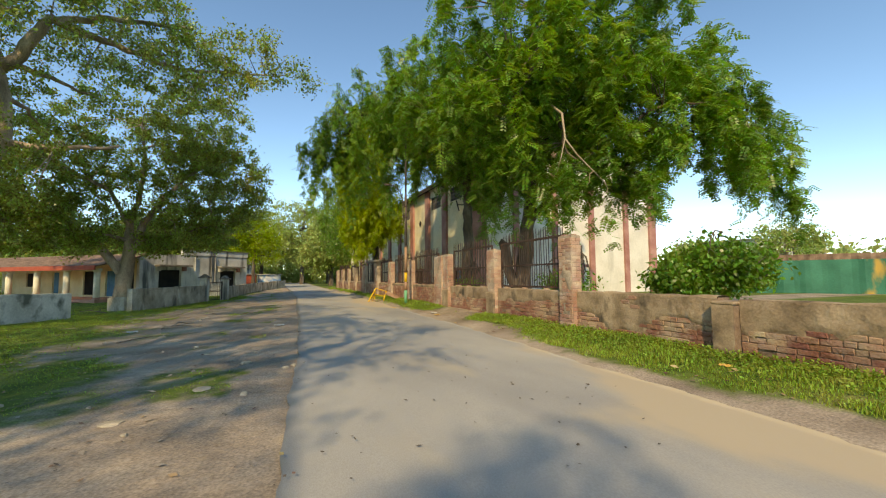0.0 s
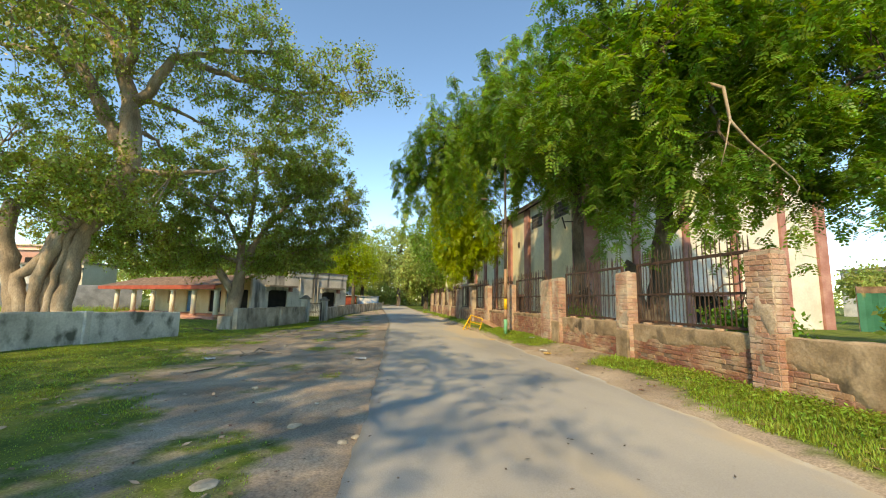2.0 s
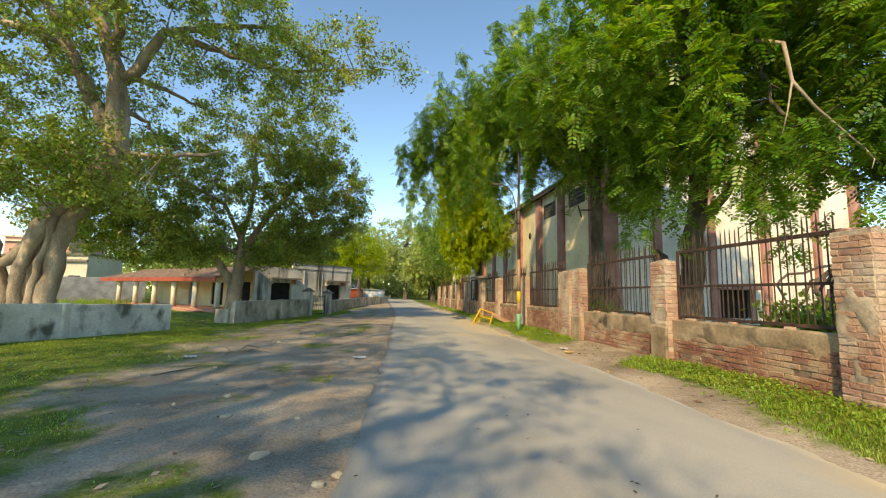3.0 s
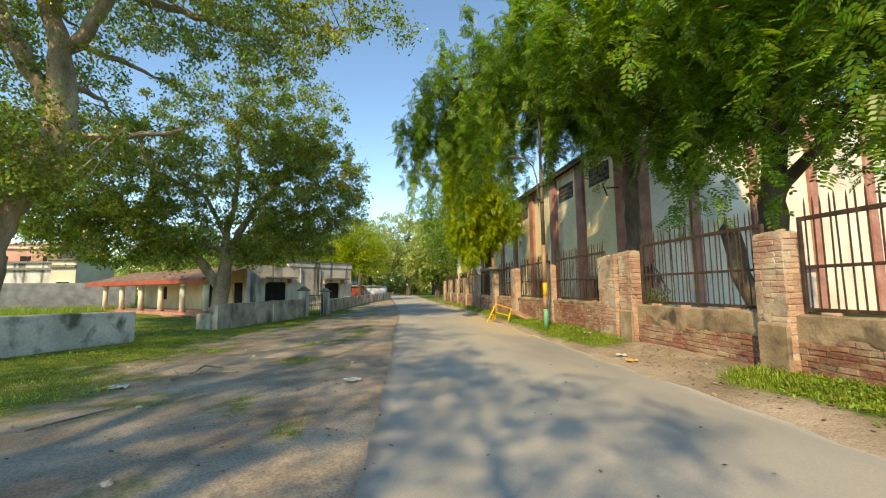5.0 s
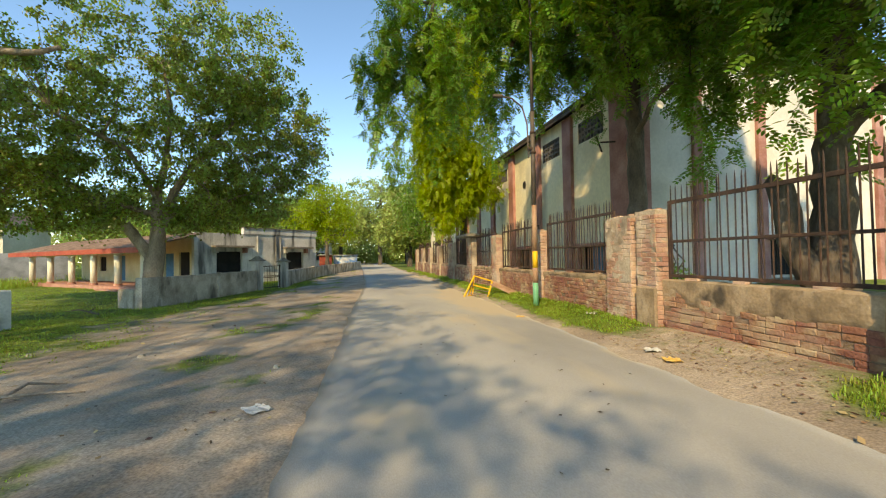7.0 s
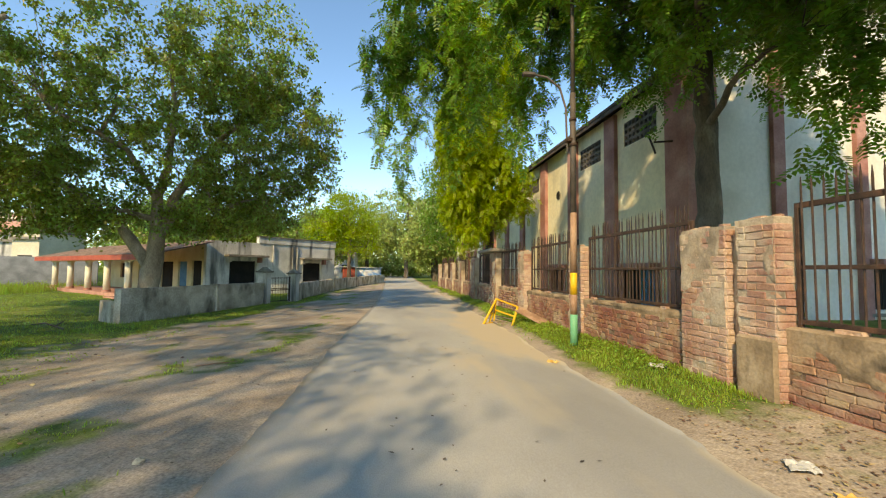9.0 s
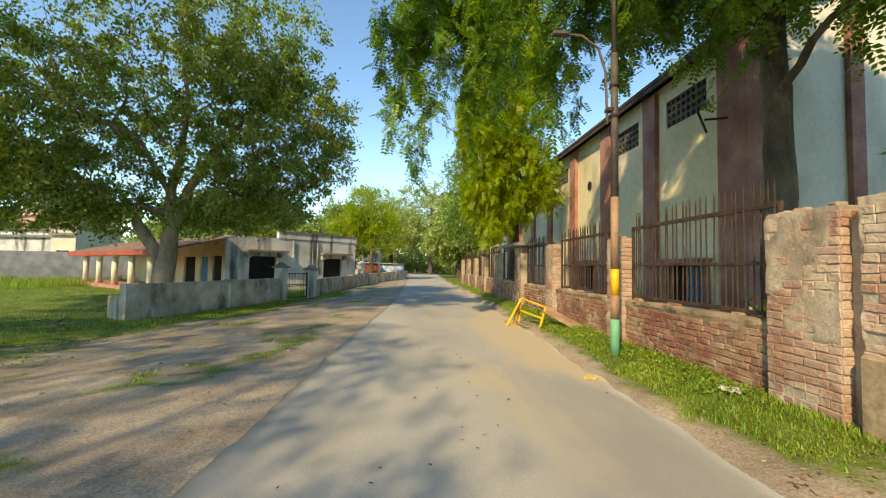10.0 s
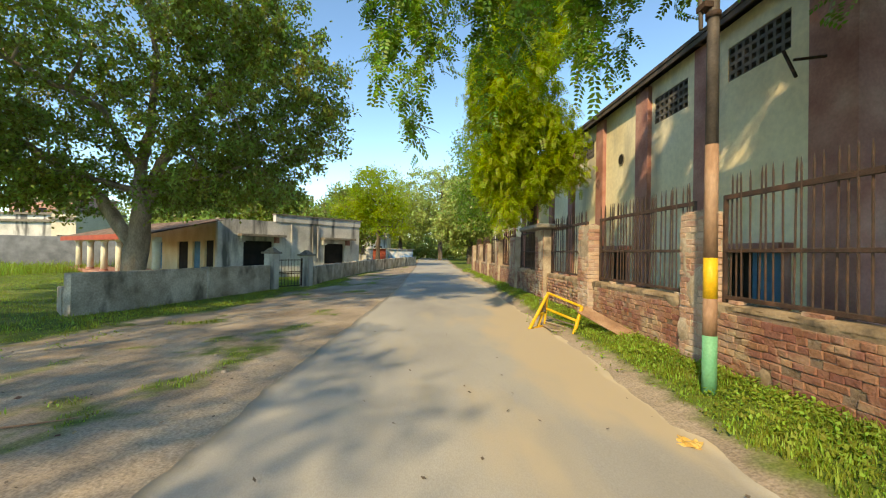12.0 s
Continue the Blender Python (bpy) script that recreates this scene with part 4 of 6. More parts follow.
part("parapet", block_on(P0 + U1 * 10.3, U2, U1, 0.28, 14, -0.3, 0.0, 3.402, 3.85), M_WHITEWALL, house)
part("coping", block_on(P0, U1, U2, 3.45, 10.4, -0.12, 0.34, 3.852, 3.93), M_CONCRETE, house)
part("room_floor", block_on(P0, U1, U2, 0.32, 9.9, 0.35, 17.9, HG, -0.05), M_CONCRETE, house)
for _a, _b_, _lo, _hi in H1:
    # window depth is a near-black panel, shade put into its colour
    w = part("window", block_on(P0, U1, U2, _a, _b_, 0.24, 0.28, _lo, _hi), M_INNER_SHADE, house, "window below a concrete hood, inner shade painted near-black")
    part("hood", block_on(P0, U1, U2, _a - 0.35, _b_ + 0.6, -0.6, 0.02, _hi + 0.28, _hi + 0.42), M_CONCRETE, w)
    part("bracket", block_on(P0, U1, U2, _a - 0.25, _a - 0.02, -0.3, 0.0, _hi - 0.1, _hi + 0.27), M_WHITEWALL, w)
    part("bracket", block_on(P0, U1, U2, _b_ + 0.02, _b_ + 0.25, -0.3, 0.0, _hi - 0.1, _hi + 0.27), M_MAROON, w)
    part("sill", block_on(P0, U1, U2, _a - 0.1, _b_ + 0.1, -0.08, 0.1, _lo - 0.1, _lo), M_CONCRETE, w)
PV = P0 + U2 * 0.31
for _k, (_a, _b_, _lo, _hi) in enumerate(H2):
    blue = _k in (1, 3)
    # openings without a door get a near-black panel as painted shade
    part("door" if blue else "window", block_on(PV, U2, U1, _a, _b_, 0.12, 0.18, _lo, _hi), M_BLUE if blue else M_INNER_SHADE, house, "blue painted wooden door" if blue else "barred opening, its inner shade a near-black panel")
for _s in (4.6, 6.2, 6.6):
    part("drain_pipe", bm_tube(bmesh.new(), [(*(P0 + U1 * _s - U2 * 0.08), 1.0), (*(P0 + U1 * _s - U2 * 0.08), 3.3)], 0.045, 8), M_WHITEWALL, house)
# veranda: plinth, columns, beam, tiled lean-to roof with red fascia
VU = Vector((-0.765, 0.644))
VN = Vector((0.644, 0.765))
part("veranda_floor", block_on(F0, VU, VN, -0.9, 18.4, -0.35, 3.1, HG - 0.1, -0.08), M_REDFLOOR, house)
part("veranda_step", block_on(F0, VU, VN, 0.6, 3.4, -0.95, -0.352, HG - 0.1, -0.22), M_REDFLOOR, house)
for _s in (-0.42, 2.75, 6.05, 9.4, 13.0, 16.5):
    for _o in (0.0,):
        c = F0 + VU * _s + VN * 0.05
        col_ = part("column", bm_tube(bmesh.new(), [(c.x, c.y, -0.079), (c.x, c.y, 1.95)], 0.19, 18), M_COLUMN, house, "", True)
        part("base_ring", bm_tube(bmesh.new(), [(c.x, c.y, -0.078), (c.x, c.y, 0.06)], 0.24, 18), M_REDFLOOR, col_)
        part("capital", bm_tube(bmesh.new(), [(c.x, c.y, 1.86), (c.x, c.y, 1.951)], 0.24, 18), M_COLUMN, col_)
part("beam", block_on(F0, VU, VN, -0.7, 17.5, -0.1, 0.2, 1.952, 2.1), M_COLUMN, house)
part("fascia", block_on(F0, VU, VN, -1.2, 19.2, -0.62, -0.56, 1.98, 2.3), M_REDTRIM, house, "red painted fascia board")


def lean_roof():
    bm = bmesh.new()
    n = 72
    A, B = [], []
    for i in range(n + 1):
        s = -1.2 + 20.4 * i / n
        w = 0.03 * (1 if i % 2 else -1)
        f, b = F0 + VU * s - VN * 0.6, F0 + VU * s + VN * 3.2
        A.append([bm.verts.new((f.x, f.y, 2.3 + w)), bm.verts.new((f.x, f.y, 2.2))])
        B.append([bm.verts.new((b.x, b.y, 3.32 + w)), bm.verts.new((b.x, b.y, 3.22))])
    for i in range(n):
        bm.faces.new((A[i][0], A[i + 1][0], B[i + 1][0], B[i][0]))
        bm.faces.new((A[i][1], B[i][1], B[i + 1][1], A[i + 1][1]))
        bm.faces.new((A[i][0], A[i][1], A[i + 1][1], A[i + 1][0]))
    bmesh.ops.recalc_face_normals(bm, faces=bm.faces)
    return part("veranda_roof", bm, M_TILE, house, "weathered brown tiled lean-to roof")


lean_roof()


# ---- plastered compound walls on the far side of the lane ----
def plaster_wall(name, pts, height, thick, seed, posts=(), label="", coat=M_GREYWALL):
    """A wall along points (x, y), following the ground, with slightly proud piers."""
    w = empty(name, 0, 0, 0)
    tagged(w, label, "wall", kind="structure")
    bm = bmesh.new()
    P = [Vector(p) for p in pts]
    for a, b in zip(P, P[1:]):
        n = max(int((b - a).length / 0.4), 1)
        d = (b - a).normalized()
        nn = Vector((-d.y, d.x)) * thick / 2
        prev = None
        for i in range(n + 1):
            c = a.lerp(b, i / n)
            zt = zl(c.x, c.y) + height + 0.05 * (float(fnoise(c.x * 1.3 + seed, c.y * 1.3, seed)) - 0.5)
            wob = 0.015 * (float(vnoise(c.x * 2, c.y * 2, seed)) - 0.5)
            ring = [bm.verts.new((c.x + nn.x * k + wob, c.y + nn.y * k, z)) for k, z in ((1, -0.7), (1, zt - 0.03), (0.8, zt), (-0.8, zt), (-1, zt - 0.03), (-1, -0.7))]
            if prev:
                for q in range(5):
                    bm.faces.new((prev[q], prev[q + 1], ring[q + 1], ring[q]))
            else:
                bm.faces.new(ring)
            prev = ring
        bm.faces.new(prev[::-1])
    bmesh.ops.recalc_face_normals(bm, faces=bm.faces)
    part("wall_body", bm, coat, w)
    for x, y in posts:
        part("pier", bm_box(bmesh.new(), (x - 0.16, y - 0.16, -0.7), (x + 0.16, y + 0.16, zl(x, y) + height + 0.03), 0.02), coat, w)
    return w


plaster_wall("compound_wall_1", [(-13, -8), (-10.5, 6), (-8.75, 14.6), (-8.35, 16.5), (-7.2, 20.0)], 0.98, 0.24, 3, [(-8.35, 16.5), (-9.5, 10.9)], "low whitewashed boundary wall with dark mildew and a pier", M_PALEWALL)
plaster_wall("compound_wall_2", [(-6.45, 24.5), (-5.4, 28.6), (-4.4, 32.45)], 1.14, 0.24, 5, [(-5.3, 29.0)], "dark mildewed cement-plastered compound wall")
plaster_wall("compound_wall_3", [(-3.12, 34.85), (-3.2, 37.7), (-2.4, 48), (1.5, 64)], 1.0, 0.22, 7, [(-2.98, 40.9), (-2.66, 45), (-1.9, 50), (-0.7, 55), (0.3, 59)], "grey stained compound wall receding along the lane")
plaster_wall("compound_wall_4", [(-6.62, 24.7), (-7.6, 25.7)], 0.7, 0.24, 9, (), "broken return of the mildewed compound wall")


def gate_post(x, y, h):
    z = zl(x, y)
    g = empty("gate_post", x, y, z, -12)
    tagged(g, "whitewashed square gate post with a moulded cap", "gate post", "gate posts")
    part("shaft", bm_box(bmesh.new(), (-0.24, -0.24, -0.3), (0.24, 0.24, h), 0.02), M_WHITEWALL, g)
    part("cap_slab", bm_box(bmesh.new(), (-0.34, -0.34, h), (0.34, 0.34, h + 0.09), 0.02), M_CONCRETE, g)
    b = bmesh.new()
    bmesh.ops.create_cone(b, cap_ends=True, segments=4, radius1=0.36, radius2=0.1, depth=0.2, matrix=pose(0, 0, h + 0.19, 0, 0, 45))
    part("cap_top", b, M_CONCRETE, g)
    return g


gate_post(-4.36, 32.75, 1.66)
gate_post(-3.28, 34.55, 1.56)


def small_gate():
    z = zl(-3.8, 33.6)
    a, b = Vector((-4.22, 33.02)), Vector((-3.42, 34.3))
    L = (b - a).length
    g = empty("iron_gate", a.x, a.y, z, math.degrees(math.atan2(b.y - a.y, b.x - a.x)))
    tagged(g, "dark iron bar gate between whitewashed posts, closed", "gate")
    for x in (0.03, L - 0.03):
        part("stile", bm_box(bmesh.new(), (x - 0.025, -0.025, 0.06), (x + 0.025, 0.025, 1.44)), M_IRON, g)
    for h in (0.1, 0.7, 0.78, 1.36):
        part("rail", bm_box(bmesh.new(), (0, -0.02, h - 0.02), (L, 0.02, h + 0.02)), M_IRON, g)
    bar = mesh_of("bar", bm_tube(bmesh.new(), [(0, 0, 0.08), (0, 0, 1.4)], 0.012, 6), M_IRON)
    for i in range(8):
        ob = new("bar", bar)
        ob.location, ob.parent = (0.08 + (L - 0.16) * i / 7, 0, 0), g


small_gate()


# ---- trees ----
def unit(v):
    return v / np.maximum(np.linalg.norm(v, axis=-1, keepdims=True), 1e-9)


def leaf_quads(c, d, n, length, width):
    """Pointed leaf quads: base c, direction d, side n (arrays)."""
    s = unit(np.cross(d, n))
    a = c
    b = c + d * (length * 0.45)[:, None] + s * (width / 2)[:, None]
    e = c + d * length[:, None]
    f = c + d * (length * 0.45)[:, None] - s * (width / 2)[:, None]
    v = np.stack([a, b, e, f], 1).reshape(-1, 3)
    return v, np.arange(len(v)).reshape(-1, 4)


def crown_points(rs, blobs, count):
    """Cluster centres, mostly near the outside of overlapping uneven blobs (x, y, z, rx, ry, rz)."""
    blobs = np.array(blobs, float)
    vol = blobs[:, 3] * blobs[:, 4] * blobs[:, 5]
    idx = rs.choice(len(blobs), size=count, p=vol ** 0.75 / (vol ** 0.75).sum())
    d = unit(rs.normal(size=(count, 3)))
    r = rs.uniform(0.12, 1, count) ** 0.45
    return blobs[idx, :3] + d * r[:, None] * blobs[idx, 3:]


def tree(name, label, trunk_paths, blobs, clusters, per_cluster, spread, leaf, leaf_len, bark, leaf_mat, seed, droop=0.3, limb_r=0.09, frond=False, sides=10, shift=(0, 0), hang=0.0):
    """trunk_paths: lists of (x, y, z, r). Limbs run from the paths to leaf clusters in the crown."""
    rs = np.random.RandomState(seed)
    trunk_paths = [[(x + shift[0], y + shift[1], z, r) for x, y, z, r in p] for p in trunk_paths]
    blobs = [(b[0] + shift[0], b[1] + shift[1], *b[2:]) for b in blobs]
    t = empty(name, trunk_paths[0][0][0], trunk_paths[0][0][1], 0)
    tagged(t, label, "tree")
    base = np.array([trunk_paths[0][0][0], trunk_paths[0][0][1], 0])
    bm = bmesh.new()
    nodes = []
    for path in trunk_paths:
        p = np.array(path, float)
        fine, rad = [], []
        for i in range(len(p) - 1):
            m = max(int(np.linalg.norm(p[i + 1, :3] - p[i, :3]) / 0.35), 2)
            for q in range(m):
                k = q / m
                fine.append(p[i, :3] * (1 - k) + p[i + 1, :3] * k + (rs.normal(size=3) * 0.035 if (i or q) else 0))
                rad.append((p[i, 3] * (1 - k) + p[i + 1, 3] * k) * rs.uniform(0.92, 1.08))
        fine.append(p[-1, :3])
        rad.append(p[-1, 3])
        bm_tube(bm, [Vector(v - base) for v in fine], rad, sides)
        nodes += [(v, r) for v, r in zip(fine, rad) if v[2] > 2.0]
    npos = np.array([n[0] for n in nodes])
    nrad = np.array([n[1] for n in nodes])
    cen = crown_points(rs, blobs, clusters)
    # main limbs to a few far clusters, then twigs from limbs to all clusters
    limbs_p, limbs_r = [npos], [nrad]
    main = cen[rs.choice(len(cen), size=min(16, len(cen)), replace=False)]
    for c in main:
        dd = np.linalg.norm(npos - c, axis=1) + 1.2 * np.maximum(npos[:, 2] - c[2], 0)
        j = int(np.argmin(dd))
        a, r0 = npos[j], min(nrad[j] * 0.6, limb_r * 1.4)
        mid = (a + c) / 2 + np.array([0, 0, 0.12 * np.linalg.norm(c - a)]) + rs.normal(size=3) * 0.35
        ks = np.linspace(0, 1, 9)
        pts = (1 - ks)[:, None] ** 2 * a + (2 * ks * (1 - ks))[:, None] * mid + ks[:, None] ** 2 * c + rs.normal(size=(9, 3)) * 0.06 * np.sin(ks * np.pi)[:, None]
        rad = r0 * (1 - ks) ** 0.8 + 0.012
        bm_tube(bm, [Vector(v - base) for v in pts], list(rad), 6)
        limbs_p.append(pts[2:])
        limbs_r.append(rad[2:])
    lp, lr = np.concatenate(limbs_p), np.concatenate(limbs_r)
    for c in cen[:: max(1, len(cen) // 220)]:
        j = int(np.argmin(np.linalg.norm(lp - c, axis=1)))
        a = lp[j]
        if np.linalg.norm(c - a) < 0.3:
            continue
        mid = (a + c) / 2 + np.array([0, 0, 0.1]) + rs.normal(size=3) * 0.15
        r0 = min(lr[j] * 0.6, 0.035)
        bm_tube(bm, [Vector(a - base), Vector(mid - base), Vector(c - base)], [r0, r0 * 0.6, 0.006], 4, False)
    part("trunk", bm, bark, t, "", True)
    # foliage
    n = len(cen) * per_cluster
    ci = np.repeat(np.arange(len(cen)), per_cluster)
    size = rs.uniform(0.6, 1.35, len(cen))
    if frond:
        off = rs.normal(size=(n, 3)) * spread * size[ci][:, None] * np.array([0.46, 0.46, 0.36])
        # strands of fronds hang down from each cluster and taper towards their tips
        drop = rs.uniform(0, 1, n) ** 1.4
        off[:, :2] *= (1.15 - 0.85 * drop)[:, None]
        off[:, 2] -= drop * hang * (size[ci] ** 2) * 1.2
        st = cen[ci] + off
        d = unit(np.stack([rs.normal(size=n), rs.normal(size=n), -np.abs(rs.normal(size=n)) * droop - 0.15], 1))
        pairs = 5
        L = leaf_len * rs.uniform(0.7, 1.25, n)
        vs, fs, m = [], [], 0
        side = unit(np.cross(d, np.array([0, 0, 1.0]) + rs.normal(size=(n, 3)) * 0.35))
        nor = np.cross(side, d)
        for q in range(pairs):
            k = (q + 0.6) / pairs
            bend = np.zeros((n, 3))
            bend[:, 2] = -0.22 * L * k * k
            c = st + d * (L * k)[:, None] + bend
            for sgn in (-1, 1):
                ld = unit(side * sgn + d * 0.45 + np.array([0, 0, -0.25]))
                v, f = leaf_quads(c, ld, nor, L * 0.4 * (1.1 - 0.4 * k), L * 0.19)
                vs.append(v)
                fs.append(f + m)
                m += len(v)
        v, f = np.concatenate(vs), np.concatenate(fs)
    else:
        off = rs.normal(size=(n, 3)) * spread * size[ci][:, None] * np.array([0.5, 0.5, 0.4])
        st = cen[ci] + off
        d = unit(rs.normal(size=(n, 3)) + np.array([0, 0, -droop]))
        v, f = leaf_quads(st, d, rs.normal(size=(n, 3)) + np.array([0, 0, 1.2]), leaf_len * rs.uniform(0.65, 1.3, n), leaf_len * 0.62 * rs.uniform(0.7, 1.2, n))
    tagged(part("crown", array_mesh("crown", v - base, f, leaf_mat), None, t), kind="stuff")
    return t


# big fig tree behind the low plastered wall, many stems at its foot
tree("fig_tree", "large old fig tree with pale fluted trunk behind a low wall",
     [[(x + 0.6, 18.8 + d, z, r) for x, d, z, r in p] for p in (
         [(-11.5, 0, -0.3, 0.6), (-11.6, 0, 1.0, 0.5), (-11.7, 0, 2.3, 0.44), (-11.3, 0, 3.6, 0.47), (-10.5, 0, 4.6, 0.5), (-9.7, 0, 5.6, 0.47), (-9.4, 0, 6.6, 0.42), (-9.45, 0, 8.0, 0.36), (-9.65, 0, 9.5, 0.3), (-10.4, 0, 11.6, 0.22), (-11.1, 0, 13.2, 0.12)],
         [(-12.5, -0.2, -0.3, 0.45), (-12.45, -0.2, 1.0, 0.33), (-12.8, -0.2, 2.4, 0.28), (-13.2, -0.2, 3.8, 0.3), (-13.0, -0.2, 4.9, 0.26)],
         [(-10.9, -0.2, -0.3, 0.42), (-11.0, -0.2, 1.0, 0.34), (-10.9, -0.1, 2.4, 0.32), (-10.7, 0, 3.8, 0.35), (-10.2, 0, 4.9, 0.38)],
         [(-11.75, -0.5, -0.3, 0.3), (-11.7, -0.45, 1.2, 0.2), (-11.6, -0.4, 2.4, 0.2), (-11.1, -0.35, 3.7, 0.24), (-10.5, -0.2, 4.5, 0.2)],
         [(-12.1, -0.4, -0.3, 0.3), (-12.2, -0.35, 1.2, 0.22), (-12.5, -0.3, 2.0, 0.2), (-11.9, -0.2, 2.6, 0.24), (-11.5, -0.2, 3.3, 0.22)],
         [(-11.3, -0.5, -0.3, 0.22), (-11.25, -0.5, 1.0, 0.13), (-11.05, -0.4, 2.6, 0.12), (-10.8, -0.35, 3.9, 0.15)],
         [(-9.6, 0, 7.4, 0.28), (-10.4, 0, 8.5, 0.25), (-11.6, 0, 10.9, 0.2), (-12.6, 0, 12.8, 0.12)],
         [(-11.5, 0, 10.7, 0.15), (-12.8, 0, 11.0, 0.13), (-14.3, 0, 11.3, 0.1), (-17, 0, 12.0, 0.05)],
         [(-9.5, 0, 9.3, 0.24), (-8.9, 0, 9.8, 0.21), (-8.4, 0, 10.9, 0.2), (-8.1, 0, 11.5, 0.18), (-6.4, 0, 11.0, 0.13), (-3.7, 0, 10.3, 0.08), (-1.2, 0, 10.6, 0.05), (0.8, 0, 10.8, 0.02)],
         [(-8.0, 0, 11.4, 0.14), (-6.2, 0, 12.0, 0.11), (-3.4, 0, 12.2, 0.05)],
         [(-9.7, 0, 10.5, 0.18), (-9.0, -1.3, 12.5, 0.14), (-8.0, -3.3, 14.5, 0.07)],
         [(-9.7, 0, 5.9, 0.16), (-11.2, -0.4, 6.4, 0.1), (-13.4, -0.8, 6.5, 0.06)],
         [(-9.3, 0, 6.4, 0.14), (-7.6, -0.2, 6.3, 0.1), (-5.6, -0.4, 6.6, 0.05)])],
     [(-9, 18.5, 12.5, 6.5, 5.0, 4.0), (-4.8, 18.3, 10.8, 4.2, 2.6, 2.2), (-13.5, 18, 11, 4.5, 4.5, 4.5), (-8, 14.5, 13.5, 5, 4, 3.0), (-12.5, 21, 8, 4.0, 3.5, 3.2), (-2.4, 18.1, 10.2, 2.4, 2.0, 1.7), (-2.0, 18, 8.6, 1.6, 1.4, 1.0), (-10.5, 16.9, 5.6, 2.6, 1.8, 1.0), (-9.8, 16.6, 4.5, 2.8, 1.2, 1.0), (-8.2, 16.8, 4.6, 2.0, 1.2, 0.9), (-9.0, 17.0, 5.2, 2.4, 1.6, 1.1), (-8.0, 18.0, 6.4, 2.0, 1.6, 0.9), (-0.2, 17.9, 10.8, 2.2, 1.6, 1.6), (1.6, 17.8, 10.4, 1.0, 1.0, 0.9)],
     1050, 92, 0.4, None, 0.13, M_BARK_PALE, M_LEAF_FIG, 1, droop=0.8, shift=(-0.6, 0.8))
# fig tree by the compound wall
tree("fig_tree", "spreading fig tree with forked pale trunk beside the compound wall",
     [[(x + 0.2, 28.5 + d, z, r) for x, d, z, r in p] for p in (
         [(-8.15, 0, -0.5, 0.5), (-8.1, 0, 0.5, 0.4), (-8.05, 0, 1.4, 0.4), (-7.85, 0, 2.4, 0.36), (-7.8, 0, 3.2, 0.3), (-7.88, -0.1, 4.4, 0.2), (-7.4, -0.2, 6.3, 0.14), (-7.1, -0.5, 8.2, 0.1), (-7.3, -0.8, 10.5, 0.05)],
         [(-8.1, 0, 1.4, 0.3), (-8.45, 0, 2.1, 0.26), (-9.3, -0.1, 3.4, 0.2), (-10.8, -0.4, 4.6, 0.16), (-13.0, -0.8, 6.1, 0.1), (-15.0, -1.0, 7.0, 0.05)],
         [(-7.8, 0, 2.9, 0.26), (-7.2, 0, 4.7, 0.2), (-6.6, 0, 5.6, 0.17), (-5.5, 0, 7.2, 0.11), (-4.2, 0, 8.6, 0.05)],
         [(-7.8, 0, 2.8, 0.13), (-7.2, -0.1, 3.7, 0.1), (-6.2, -0.3, 4.0, 0.09), (-4.8, -0.6, 4.15, 0.06), (-3.3, -0.9, 4.7, 0.03)],
         [(-9.4, -0.1, 3.5, 0.1), (-10.6, -0.8, 4.1, 0.08), (-12.6, -1.4, 4.4, 0.04)],
         [(-7.85, -0.1, 4.3, 0.12), (-8.6, -1.0, 6.4, 0.11), (-10.5, -2.2, 7.4, 0.07)])],
     [(-7.2, 27.5, 9.0, 5.6, 4.6, 4.0), (-3.6, 28.2, 7.4, 3.4, 3.2, 2.8), (-11.5, 26.5, 7.2, 4.4, 4.0, 2.8), (-10.8, 26.8, 5.0, 3.0, 2.6, 1.0), (-4.6, 27.6, 5.2, 3.0, 2.6, 1.0), (-14.5, 27, 5.2, 3.4, 3, 2.0), (-2.2, 28.3, 8.2, 2.6, 2.6, 2.8), (-3.8, 27.5, 10.4, 3.0, 3.0, 2.6), (-13, 29.5, 4.2, 3.2, 2.4, 1.4), (-4.2, 29.8, 5.0, 3.0, 2.0, 1.6), (-6.8, 31.2, 4.6, 3.0, 1.8, 1.3), (-4.8, 27.2, 3.7, 2.8, 1.6, 0.8), (-11.4, 26.8, 3.5, 3.6, 2.2, 0.9), (-7.8, 30.2, 4.6, 3.6, 1.6, 1.3), (-3.4, 27.6, 3.6, 1.8, 1.4, 0.7), (-12.5, 25.0, 5.4, 3.4, 2.4, 1.4), (-3.0, 28.6, 5.4, 2.2, 1.8, 1.4), (-1.2, 28.2, 6.4, 1.3, 1.6, 1.8), (-16.0, 27.5, 8.8, 3.6, 3.0, 3.0), (-16.0, 27.0, 5.0, 2.6, 2.2, 1.3), (-9.6, 27.0, 4.2, 2.2, 1.8, 0.8), (-5.6, 28.4, 3.5, 2.6, 1.6, 0.75), (-10.2, 28.2, 3.4, 2.2, 1.6, 0.7), (-6.6, 29.6, 3.9, 3.0, 1.4, 0.9)],
     1500, 92, 0.4, None, 0.155, M_BARK_PALE, M_LEAF_FIG, 2, droop=0.8, shift=(-0.2, 0.7))
